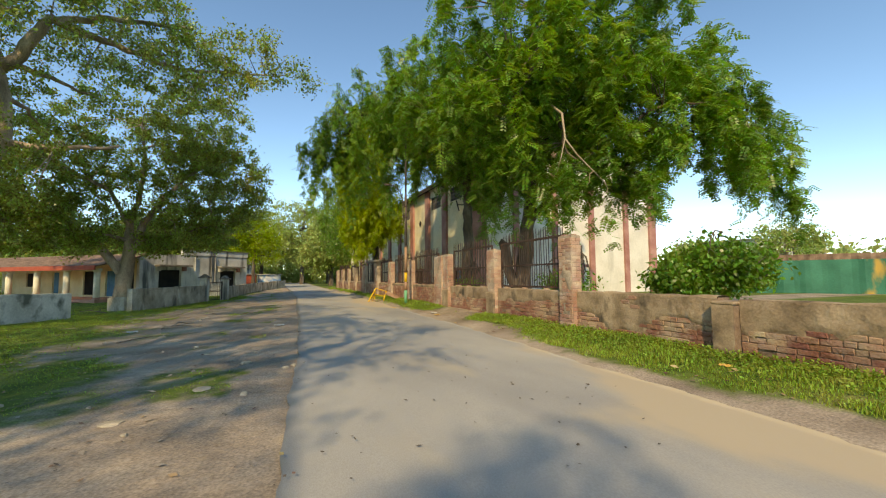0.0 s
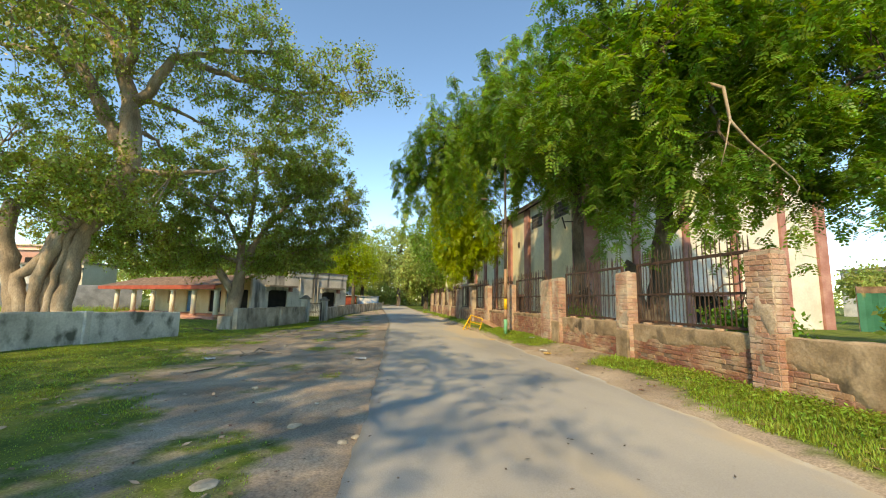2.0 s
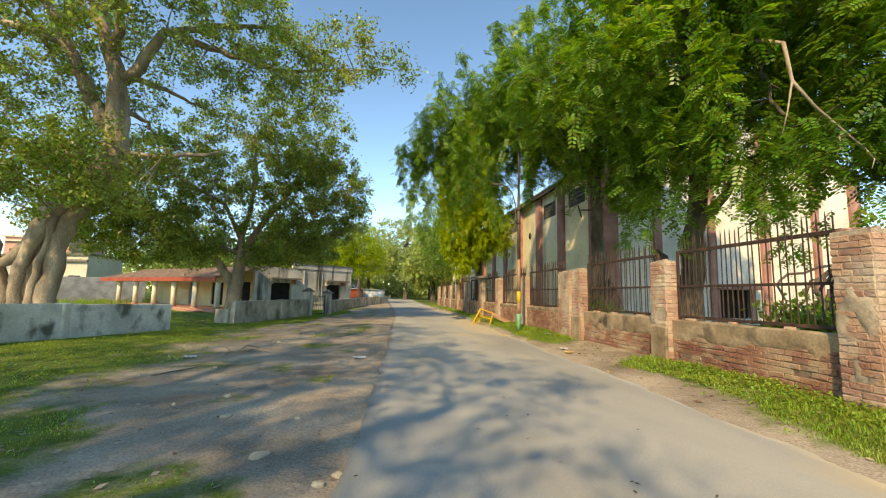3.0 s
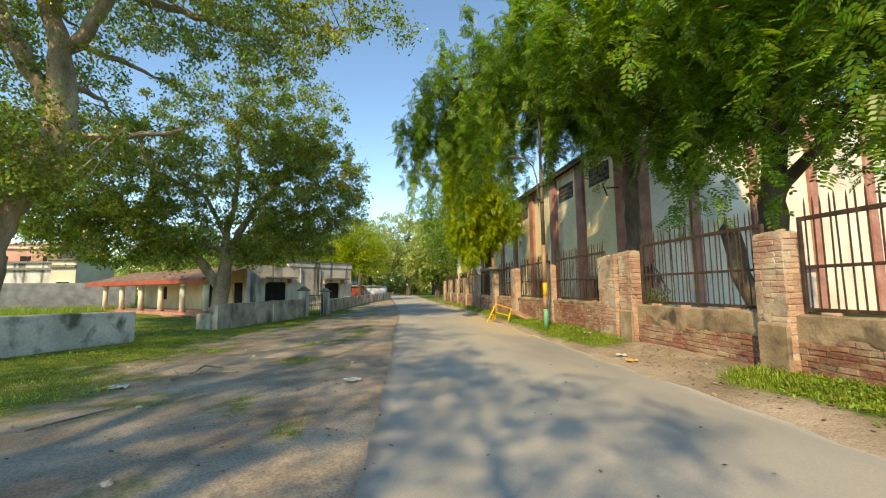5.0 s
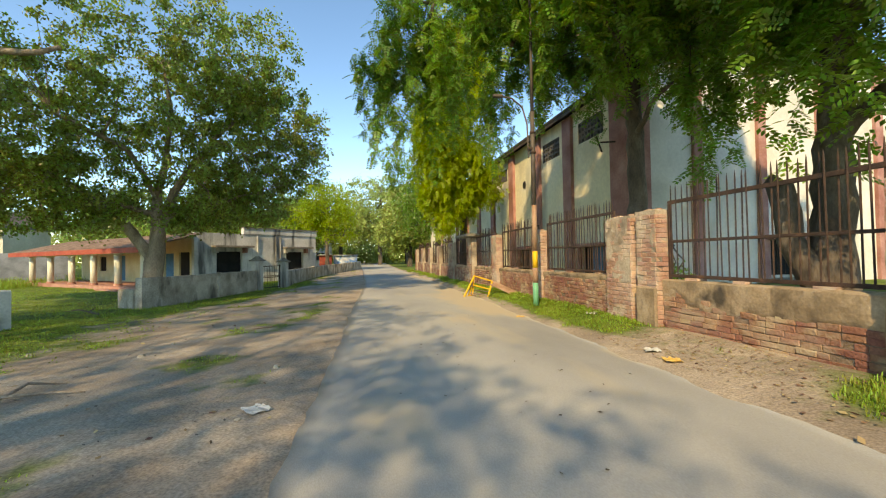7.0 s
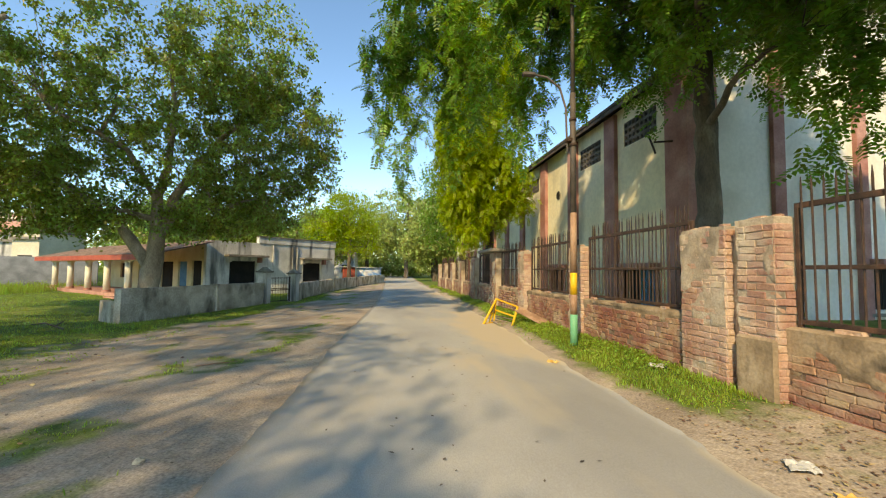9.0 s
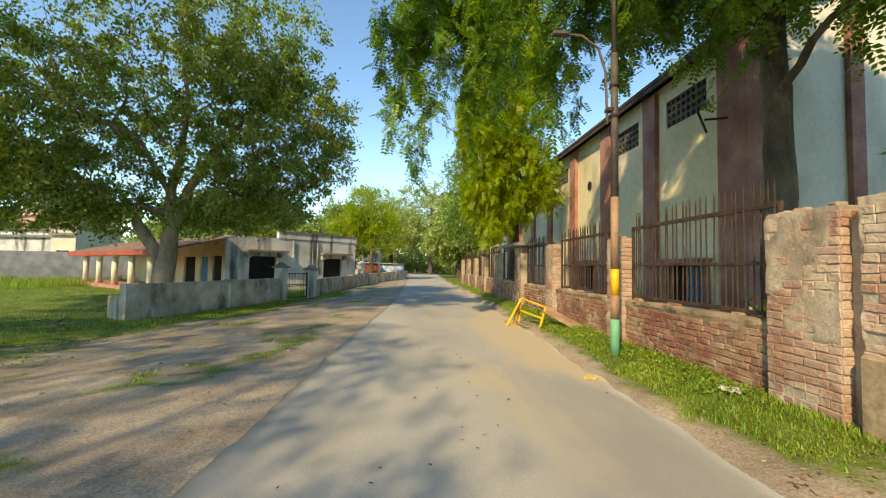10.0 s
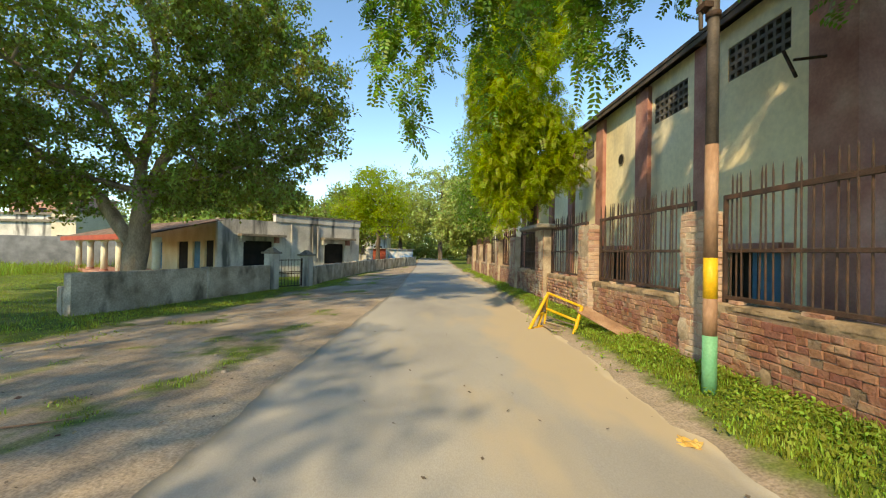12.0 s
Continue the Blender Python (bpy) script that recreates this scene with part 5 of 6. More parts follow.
# drooping pinnate trees inside the fence
rain_tree = tree("rain_tree", "tall shade tree with drooping feathery foliage behind the iron fence",
     [[(9.0, 13.2, -0.1, 0.42), (9.1, 13.25, 1.2, 0.33), (9.4, 13.4, 2.6, 0.29), (9.7, 13.5, 4.4, 0.25), (9.8, 13.4, 6.5, 0.2), (9.4, 12.8, 9.5, 0.13), (9.2, 12.4, 12, 0.06)],
      [(9.0, 13.2, 0.3, 0.24), (8.6, 13.5, 1.6, 0.19), (8.5, 13.6, 2.6, 0.2), (8.45, 13.6, 2.75, 0.16)],
      [(9.5, 13.4, 3.4, 0.15), (10.0, 12.6, 4.6, 0.13), (10.3, 10.8, 5.8, 0.1), (10.6, 8.6, 6.4, 0.05)],
      [(10.2, 11.4, 4.6, 0.12), (12.4, 9.4, 5.9, 0.09), (14.8, 8.3, 6.4, 0.06), (16.6, 8.1, 5.9, 0.03)],
      [(9.7, 13.5, 4.6, 0.16), (8.2, 12.0, 6.4, 0.12), (6.8, 10.2, 7.6, 0.06)],
      [(8.9, 10.6, 6.6, 0.05), (8.9, 10.2, 5.4, 0.035), (9.6, 9.8, 4.6, 0.028), (9.9, 9.6, 4.2, 0.012)]],
     [(9.2, 12.0, 10.4, 4.6, 4.6, 3.2), (7.2, 11.3, 7.9, 2.4, 3.2, 2.0), (11.2, 8.6, 7.0, 2.6, 2.2, 2.0), (10.4, 9.2, 5.3, 2.2, 1.8, 1.0), (6.6, 14.5, 8.5, 2.4, 2.8, 1.7), (12.6, 7.6, 5.9, 1.6, 1.3, 1.2), (13.6, 7.3, 5.2, 0.9, 0.8, 0.7), (7.6, 12.4, 5.0, 0.6, 0.7, 0.8), (9.2, 9.9, 4.9, 1.6, 1.3, 0.7), (10.7, 8.5, 4.5, 1.2, 1.0, 0.6), (8.2, 9.2, 4.6, 0.8, 0.9, 0.5), (7.0, 15.9, 6.4, 0.8, 0.9, 0.8), (10.3, 9.6, 10.2, 3.0, 2.6, 2.4), (7.8, 12.4, 5.6, 1.0, 1.2, 0.8), (8.4, 10.9, 4.9, 0.6, 0.6, 0.5), (14.6, 8.3, 6.8, 1.7, 1.4, 1.3), (16.0, 8.3, 6.3, 1.3, 1.2, 1.3), (17.2, 8.2, 5.0, 0.8, 0.8, 1.0), (15.0, 8.1, 5.0, 1.2, 1.0, 0.8), (12.8, 8.4, 8.4, 2.0, 1.6, 1.5), (7.0, 11.6, 6.0, 1.2, 1.4, 1.0), (9.4, 14.8, 7.4, 2.2, 1.8, 1.8), (10.4, 15.8, 9.2, 2.6, 2.2, 2.2), (10.2, 12.8, 6.2, 1.8, 1.4, 1.2), (11.6, 11.6, 7.6, 2.2, 2.0, 1.7), (8.6, 11.6, 5.3, 0.9, 0.9, 0.7), (12.4, 13.6, 9.0, 2.4, 2.2, 1.8), (9.0, 10.4, 3.9, 0.8, 0.7, 0.4)],
     640, 44, 0.32, None, 0.34, hang=1.0, bark=M_BARK_DARK, leaf_mat=M_LEAF_PINNATE, seed=3, shift=(0.25, 0.2), droop=0.5, frond=True)
_b = bmesh.new()
_o = rain_tree.matrix_basis.translation
for _p, _rad in (([(8.3, 10.2, 6.9), (8.05, 9.3, 6.2), (8.05, 9.2, 5.4), (8.5, 9.2, 4.95), (9.1, 9.2, 4.52), (9.5, 9.2, 4.24), (9.86, 9.2, 3.94)], 0.045),
                 ([(9.1, 9.2, 4.52), (8.9, 9.15, 4.4), (8.84, 9.1, 4.16), (8.7, 9.1, 3.95)], 0.022),
                 ([(8.05, 9.2, 5.4), (7.85, 9.15, 4.8), (7.62, 9.1, 4.25)], 0.02),
                 ([(9.5, 9.2, 4.24), (9.55, 9.1, 4.0), (9.4, 9.05, 3.8)], 0.018)):
    bm_tube(_b, [Vector(q) - _o for q in _p], [_rad * (1 - 0.8 * k / (len(_p) - 1)) for k in range(len(_p))], 7)
part("bare_branch", _b, M_BARK_PALE, rain_tree, "bleached bare branch among the leaves", True)
tree("rain_tree", "dark-barked shade tree with hanging foliage over the lane",
     [[(9.1, 18.0, -0.1, 0.4), (9.1, 18.05, 1.2, 0.32), (9.15, 18.1, 3.0, 0.26), (9.2, 18.2, 5.0, 0.23), (9.3, 18.3, 7.4, 0.19), (9.1, 18.6, 10, 0.15), (9.0, 18.6, 13, 0.06)],
      [(9.25, 18.3, 6.4, 0.16), (7.6, 19.2, 8.6, 0.14), (5.2, 20.6, 10.2, 0.1), (3.0, 21.4, 10.2, 0.06)],
      [(9.2, 18.2, 5.4, 0.12), (8.2, 17.2, 6.6, 0.09), (7.2, 16, 6.4, 0.05)],
      [(9.2, 18.2, 4.9, 0.09), (8.8, 16.8, 5.6, 0.06), (8.3, 15.2, 5.4, 0.02)]],
     [(8.0, 18.6, 10.6, 4.0, 4.0, 3.4), (5.0, 20.6, 10.0, 3.4, 3.0, 2.6), (2.8, 21.6, 9.2, 1.6, 1.7, 1.5), (1.7, 22.4, 8.6, 0.9, 0.9, 1.1), (2.45, 21.6, 6.4, 0.28, 0.3, 1.5), (4.3, 21.8, 7.6, 0.8, 0.8, 1.9), (6.2, 20.6, 7.0, 1.0, 0.9, 0.8), (6.6, 16.4, 9.2, 2.2, 2.2, 1.7), (3.4, 21.8, 7.4, 0.7, 0.7, 1.3), (8.3, 15.2, 5.3, 0.9, 0.9, 0.6), (8.9, 15.0, 5.7, 0.8, 0.9, 0.5), (9.0, 16.6, 8.0, 1.8, 1.6, 1.6), (10.8, 17.2, 9.2, 2.4, 2.2, 1.6), (12.4, 16.4, 8.8, 2.0, 1.8, 1.4), (2.3, 21.2, 5.4, 0.4, 0.4, 0.8), (1.9, 21.2, 6.4, 0.5, 0.5, 0.9), (2.5, 21.2, 4.8, 0.35, 0.35, 0.5), (7.2, 18.0, 7.4, 1.4, 1.4, 1.2)],
     420, 42, 0.32, None, 0.33, hang=1.2, bark=M_BARK_DARK, leaf_mat=M_LEAF_PINNATE, seed=4, shift=(0.2, 0.3), droop=1.0, frond=True)
tree("creeper_tree", "tall tree draped in lime-green creeper beside the fence",
     [[(8.3, 34.5, -0.1, 0.3), (8.3, 34.5, 4, 0.24), (8.2, 34.3, 9, 0.17), (8.0, 34, 14, 0.06)],
      [(8.3, 34.4, 5, 0.12), (6.8, 33.6, 7.5, 0.08), (6.0, 33.0, 9, 0.04)]],
     [(7.0, 32.6, 5.6, 1.7, 1.6, 2.6), (6.9, 32.5, 10.0, 2.2, 2.0, 3.4), (7.8, 33, 14.0, 2.4, 2.2, 3.0), (8.6, 32.5, 7.0, 1.7, 1.5, 2.2), (5.9, 32.5, 8.5, 1.2, 1.4, 4.0)],
     620, 26, 0.4, None, 0.36, hang=1.0, bark=M_BARK_DARK, leaf_mat=M_LEAF_LIME, seed=5, droop=1.4, frond=True)
tree("shade_tree", "dark tree beyond the creeper-clad tree",
     [[(8.0, 42, -0.1, 0.3), (8.0, 42, 4, 0.22), (7.8, 41.8, 9, 0.1)]],
     [(7.6, 42, 8, 3.2, 3.2, 3.6), (6.5, 43, 5.5, 2.0, 2.4, 2.0)],
     240, 55, 0.7, None, 0.2, M_BARK_DARK, M_LEAF_PINNATE, 6, droop=0.9)
# tree past the house, sunlit yellow-green
tree("lime_tree", "sunlit yellow-green tree beyond the house",
     [[(-2.3, 57, -0.4, 0.25), (-2.3, 57, 3, 0.2), (-2.2, 57, 7, 0.1)]],
     [(-2.4, 57, 7.6, 3.4, 3.2, 3.4), (-1.0, 56.5, 5.2, 2.4, 2.2, 2.2), (-4.8, 58, 6.0, 2.6, 2.4, 2.4)],
     300, 60, 0.75, None, 0.22, M_BARK_DARK, M_LEAF_LIME, 7, droop=0.8)
# background trees at the end of the lane and behind the house
_far = [(5.5, 90, 20, 9), (-2.5, 98, 18, 8.5), (11.5, 96, 15, 7), (19, 108, 18, 9), (-13, 100, 14, 7), (-22, 84, 13, 7), (-32, 78, 14, 8), (-16, 66, 11, 5), (-9, 74, 12, 5), (-60, 92, 12, 7), (9, 70, 14, 5)]
for _i, (_x, _y, _h, _r) in enumerate(_far):
    # trees at the lane's end take the leaf colour with sunlight painted in
    tree("background_tree", "green leafy tree in the distance, many of these painted sunlit-pale", [[(_x, _y, -0.5, 0.45), (_x, _y, _h * 0.35, 0.35), (_x + 0.3, _y, _h * 0.75, 0.12)]],
         [(_x, _y, _h * 0.58, _r * 0.8, _r * 0.8, _h * 0.36), (_x - _r * 0.45, _y - 1, _h * 0.4, _r * 0.55, _r * 0.55, _h * 0.22), (_x + _r * 0.5, _y - 1, _h * 0.42, _r * 0.5, _r * 0.5, _h * 0.24)],
         300, 52, 1.05, None, 0.46, M_BARK_DARK, M_LEAF_FAR_LIT if _i < 5 or _i > 8 else M_LEAF_FIG, 20 + _i, droop=0.6)
# unseen trees added behind and left of the viewpoint, crowns placed to shade the lane
tree("fig_tree", "unseen broad tree added beside the lane to shade it", [[(-7.5, -1, -0.2, 0.5), (-7.4, -1, 4, 0.38), (-7, -0.5, 9, 0.15)], [(-7.4, -1, 4.5, 0.25), (-4, 0, 7.5, 0.12)], [(-7.4, -1, 5.0, 0.25), (-8, 3, 8, 0.1)]],
     [(-7.5, -1, 9, 4.4, 5, 3.2), (-5.0, 1, 8, 2.8, 3.4, 2.2), (-7, 5, 9, 4.4, 3.5, 2.4), (-9.4, -5, 9, 3.2, 4, 2.6), (-13.5, -1.5, 9.4, 3.2, 3.2, 1.8), (-10.5, -2.5, 9, 3, 3, 2), (-9.5, 1.0, 9, 2.5, 2.5, 1.8), (-12.5, 2.0, 9, 3, 3, 1.8), (-8.7, -2.6, 9, 2.0, 2.2, 1.4)], 700, 32, 0.55, None, 0.17, M_BARK_PALE, M_LEAF_FIG, 41, droop=0.8, shift=(0.9, 0))
# added out of view: crown laid out to dapple the trodden earth and lane
tree("fig_tree", "unseen tree added near the low wall to shade earth and lane", [[(-12, 10.5, -0.2, 0.4), (-11.9, 10.5, 4, 0.3), (-11, 10.6, 9, 0.12)], [(-11.9, 10.5, 4.5, 0.2), (-9.5, 11, 8, 0.1)]],
     [(-12.0, 10.4, 9.6, 4.8, 4.6, 2.4), (-13.5, 13.0, 9.4, 4.2, 3.0, 2.2), (-15.5, 7.0, 9.4, 4.5, 4.0, 2.4), (-8.2, 11.5, 9.2, 2.6, 3.2, 1.6), (-6.2, 8.5, 9.8, 2.2, 3.0, 1.3), (-6.4, 9.4, 9.5, 2.2, 2.2, 1.4), (-6.6, 7.0, 10.2, 2.4, 3.4, 1.2), (-12.0, 5.5, 9.6, 3.2, 3.2, 1.8), (-9.6, 15.0, 9.6, 2.2, 2.2, 1.4)], 530, 20, 0.55, None, 0.18, M_BARK_PALE, M_LEAF_FIG, 43, droop=0.8, shift=(0.3, 0))
tree("fig_tree", "unseen broad tree added beside the lane to shade it", [[(-7.5, -13, -0.2, 0.5), (-7.4, -13, 4, 0.38), (-7, -12.5, 9, 0.15)], [(-7.4, -13, 4.5, 0.25), (-5, -12, 7.5, 0.12)]],
     [(-7, -12, 9, 4.0, 4.6, 3.2), (-8, -17, 9, 4, 3.5, 2.8)], 300, 60, 0.6, None, 0.17, M_BARK_PALE, M_LEAF_FIG, 42, droop=0.8)


def bush(name, label, x, y, blobs, clusters, per, leaf_len, mat, seed):
    tree(name, label, [[(x, y, -0.1, 0.06), (x, y, 0.6, 0.05), (x + 0.1, y, 1.6, 0.03)], [(x + 0.1, y, 0.2, 0.04), (x + 0.5, y + 0.2, 1.8, 0.02), (x + 0.6, y + 0.2, 2.2, 0.02)]], blobs, clusters, per, 0.35, None, leaf_len, M_BARK_DARK, mat, seed, droop=0.5)


bush("shrub", "broad green shrub behind the low brick wall", 10.4, 6.6, [(10.5, 6.7, 1.5, 1.3, 1.2, 0.7), (9.8, 7.0, 1.2, 0.8, 0.7, 0.5)], 190, 60, 0.135, M_LEAF_PINNATE, 51)
bush("shrub", "low leafy shrub growing inside the iron fence", 7.6, 8.6, [(7.6, 8.7, 1.0, 0.5, 0.8, 0.35)], 60, 44, 0.1, M_LEAF_PINNATE, 52)
bush("shrub", "low leafy shrub growing inside the iron fence", 8.6, 17.0, [(8.6, 17.0, 0.85, 0.6, 0.8, 0.35)], 60, 44, 0.09, M_LEAF_PINNATE, 53)


# ---- distance ----
def far_woods(name, label, spots, seed, leaf, mat, per=260):
    """Clumped foliage of woods too far off to count."""
    rs = np.random.RandomState(seed)
    vs, fs, m = [], [], 0
    for x, y, r, h in spots:
        n = per
        d = unit(rs.normal(size=(n, 3)))
        k = rs.uniform(0.3, 1, n)[:, None] ** 0.5
        c = np.array([x, y, h * 0.5]) + d * k * np.array([r, r, h * 0.52])
        c = c[c[:, 2] > -0.3]
        v, f = leaf_quads(c, unit(rs.normal(size=c.shape)), rs.normal(size=c.shape), leaf * rs.uniform(0.6, 1.4, len(c)), leaf * rs.uniform(0.5, 1.0, len(c)))
        vs.append(v)
        fs.append(f + m)
        m += len(v)
    tagged(part(name, array_mesh(name, np.concatenate(vs), np.concatenate(fs), mat), None), label, "woods", kind="stuff")


_r = random.Random(5)
# belts look sunlit and hazy through their pale leaf colour only
far_woods("far_woods", "green tree belt at the far end of the lane, sunlit haze in its colour", [(_r.uniform(-75, 60), _r.uniform(118, 150), _r.uniform(5, 9), _r.uniform(9, 17)) for _ in range(60)], 91, 0.9, M_LEAF_FAR_LIT, 420)
far_woods("far_woods", "green tree belt beyond the open ground, sunlit haze in its colour", [(_r.uniform(-120, -62), _r.uniform(-10, 120), _r.uniform(5, 9), _r.uniform(7, 13)) for _ in range(46)], 92, 0.9, M_LEAF_FAR_LIT, 320)
far_woods("far_woods", "distant low trees beyond the walled yard", [(_r.uniform(60, 130), _r.uniform(-30, 80), _r.uniform(4, 8), _r.uniform(4, 8)) for _ in range(46)], 93, 0.8, M_LEAF_FAR_LIT, 260)
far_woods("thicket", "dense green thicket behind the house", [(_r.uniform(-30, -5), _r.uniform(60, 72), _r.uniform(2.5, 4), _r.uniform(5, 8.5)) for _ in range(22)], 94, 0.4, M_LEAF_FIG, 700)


far_woods("thicket", "low dense undergrowth closing the far end of the lane", [(_r.uniform(-26, 34), _r.uniform(110, 117), _r.uniform(2.5, 4), _r.uniform(3.5, 6)) for _ in range(44)], 95, 0.6, M_LEAF_FAR_LIT, 520)


def far_building(name, label, x0, x1, y0, y1, h, mat, floors, bays, trim):
    b = empty(name, (x0 + x1) / 2, (y0 + y1) / 2, -0.5)
    tagged(b, label, "building")
    w, d = (x1 - x0) / 2, (y1 - y0) / 2
    part("wall", bm_box(bmesh.new(), (-w, -d, 0), (w, d, h)), mat, b)
    part("roof", bm_box(bmesh.new(), (-w - 0.3, -d - 0.3, h), (w + 0.3, d + 0.3, h + 0.25)), trim, b)
    for f in range(floors):
        z = h * (f + 0.35) / floors
        part("ledge", bm_box(bmesh.new(), (-w - 0.1, -d - 0.35, h * (f + 0.85) / floors), (w + 0.1, -d - 0.002, h * (f + 0.9) / floors)), trim, b)
        for i in range(bays):
            x = -w + 2 * w * (i + 0.5) / bays
            # far windows are near-black slabs on the wall, painted as inner shade
            win = part("window", bm_box(bmesh.new(), (x - 0.7, -d - 0.06, z), (x + 0.7, -d - 0.004, z + 1.2)), M_INNER_SHADE, b)
            part("sill", bm_box(bmesh.new(), (x - 0.8, -d - 0.14, z - 0.1), (x + 0.8, -d - 0.004, z)), trim, win)
            if i % 2 == 0:
                part("mullion", bm_box(bmesh.new(), (x - 0.04, -d - 0.08, z), (x + 0.04, -d - 0.061, z + 1.2)), trim, win)


far_building("far_house", "low white flat-roofed house beyond a block wall", -58, -39.6, 62, 70, 5.6, M_WHITEWALL, 1, 6, M_CONCRETE)
far_building("far_house", "narrow cream house beyond a block wall", -39.5, -36.8, 61, 68, 5.9, M_FARWALL, 1, 1, M_CONCRETE)
far_building("far_house", "pink-washed upper house among trees", -57, -48, 74, 82, 9.3, M_FARPINK, 2, 3, M_FARWALL)
far_building("far_house", "low white house at the end of the lane", -16, -4, 84, 92, 5.0, M_WHITEWALL, 1, 4, M_CONCRETE)
far_building("far_house", "distant flat-roofed grey house beyond the yard", 72, 92, 40, 54, 7.5, M_WHITEWALL, 2, 5, M_CONCRETE)
far_building("far_house", "distant cream house beyond the yard", 86, 100, 8, 20, 6.0, M_FARWALL, 1, 4, M_CONCRETE)
plaster_wall("block_wall_1", [(-58, 42), (-40, 47), (-25.5, 53)], 2.7, 0.25, 11, (), "blue-grey unplastered block wall behind the lawn", M_BLUEGREY)


def tin_stall(x, y, w, mat, h, label):
    t = empty("roadside_stall", x, y, zl(x, y), 8)
    tagged(t, label, "stall")
    part("body", bm_box(bmesh.new(), (-w / 2, -0.8, 0), (w / 2, 0.8, h), 0.03), mat, t)
    part("roof", bm_box(bmesh.new(), (-w / 2 - 0.2, -1.1, h), (w / 2 + 0.2, 1.0, h + 0.08)), M_WHITEWALL, t)
    part("counter", bm_box(bmesh.new(), (-w / 2 + 0.1, -1.0, 0.75), (w / 2 - 0.1, -0.801, 0.82)), M_CONCRETE, t)


tin_stall(-0.6, 68, 3.2, M_BLUESHEET, 2.0, "blue and white tin stall at the roadside")
tin_stall(-3.2, 66, 1.6, M_REDTRIM, 2.2, "red tin stall at the roadside")


# green sheet fence round the yard behind the low wall
def sheet_fence():
    f = empty("sheet_fence", 0, 0, 0)
    tagged(f, "green tarpaulin fence with orange patches and a brown corrugated top", "fence")
    a, b = Vector((26.0, 19.8)), Vector((43.5, -6.0))
    n = 120
    lo, hi = [], []
    bm = bmesh.new()
    bt = bmesh.new()
    d = (b - a).normalized()
    nn = Vector((-d.y, d.x))
    for i in range(n + 1):
        c = a.lerp(b, i / n) + nn * 0.05 * math.sin(i * 1.3) * (1 + 0.5 * math.sin(i * 0.37))
        lo.append((c.x, c.y))
    def strip(bm, z0, z1, wav):
        rows = []
        for i, (x, y) in enumerate(lo):
            o = nn * (0.03 * (1 if i % 2 else -1) if wav else 0)
            rows.append([bm.verts.new((x + o.x + nn.x * s, y + o.y + nn.y * s, z)) for z, s in ((z0, 0), (z1, 0), (z1, 0.02), (z0, 0.02))])
        for p, q in zip(rows, rows[1:]):
            for k in range(4):
                bm.faces.new((p[k], p[(k + 1) % 4], q[(k + 1) % 4], q[k]))
        bmesh.ops.recalc_face_normals(bm, faces=bm.faces)
        return bm
    part("tarpaulin", strip(bm, 0.0, 2.2, False), M_GREENSHEET, f)
    part("corrugated_top", strip(bt, 2.202, 2.55, True), M_TILE, f)
    for i in range(0, n + 1, 10):
        x, y = lo[i]
        part("post", bm_tube(bmesh.new(), [(x + nn.x * 0.1, y + nn.y * 0.1, -0.1), (x + nn.x * 0.1, y + nn.y * 0.1, 2.6)], 0.05, 6), M_BARK_PALE, f)


sheet_fence()
for _i, (_x, _y, _h, _r2) in enumerate(((44, 22, 6.5, 3.0), (52, 8, 6.0, 2.6), (36, 25, 4.5, 2.4))):
    tree("background_tree", "thin pale tree beyond the walled yard", [[(_x, _y, -0.3, 0.2), (_x, _y, _h * 0.5, 0.14), (_x + 0.2, _y, _h * 0.85, 0.05)]], [(_x, _y, _h * 0.68, _r2, _r2, _h * 0.3)], 90, 34, 0.8, None, 0.3, M_BARK_PALE, M_LEAF_FAR_LIT, 70 + _i, droop=0.5)


# ---- grass and litter ----
def grass(name, label, x0, x1, y0, y1, density, h0, h1, seed, thresh=0.45):
    rs = np.random.RandomState(seed)
    n = int((x1 - x0) * (y1 - y0) * density)
    x, y = rs.uniform(x0, x1, n), rs.uniform(y0, y1, n)
    g = turf(x, y) + (fnoise(x * 2.5, y * 2.5, 77) - 0.5) * 0.9
    keep = (g > thresh + rs.uniform(0, 0.4, n)) & (x < 6.4)
    x, y = x[keep], y[keep]
    n = len(x)
    z = land(x, y) - 0.01
    h = (h0 + (h1 - h0) * rs.uniform(0, 1, n) ** 1.7) * (0.3 + 1.5 * fnoise(x * 1.2, y * 1.2, 79) ** 1.5)
    a = rs.uniform(0, 2 * np.pi, n)
    lean = rs.uniform(0.15, 0.8, n) * h
    w = rs.uniform(0.003, 0.007, n) * (1 + h * 3)
    dx, dy = np.cos(a), np.sin(a)
    b0 = np.stack([x - dy * w, y + dx * w, z], 1)
    b1 = np.stack([x + dy * w, y - dx * w, z], 1)
    m0 = np.stack([x - dy * w * 0.8 + dx * lean * 0.35, y + dx * w * 0.8 + dy * lean * 0.35, z + h * 0.65], 1)
    m1 = np.stack([x + dy * w * 0.8 + dx * lean * 0.35, y - dx * w * 0.8 + dy * lean * 0.35, z + h * 0.65], 1)
    tp = np.stack([x + dx * lean, y + dy * lean, z + h], 1)
    v = np.stack([b0, b1, m1, m0, tp], 1).reshape(-1, 3)
    o = np.arange(n)[:, None] * 5
    f = np.concatenate([o + np.array([[0, 1, 2]]), o + np.array([[0, 2, 3]]), o + np.array([[3, 2, 4]])])
    return tagged(part(name, array_mesh(name, v, f, M_BLADE), None), label, "grass", kind="stuff")


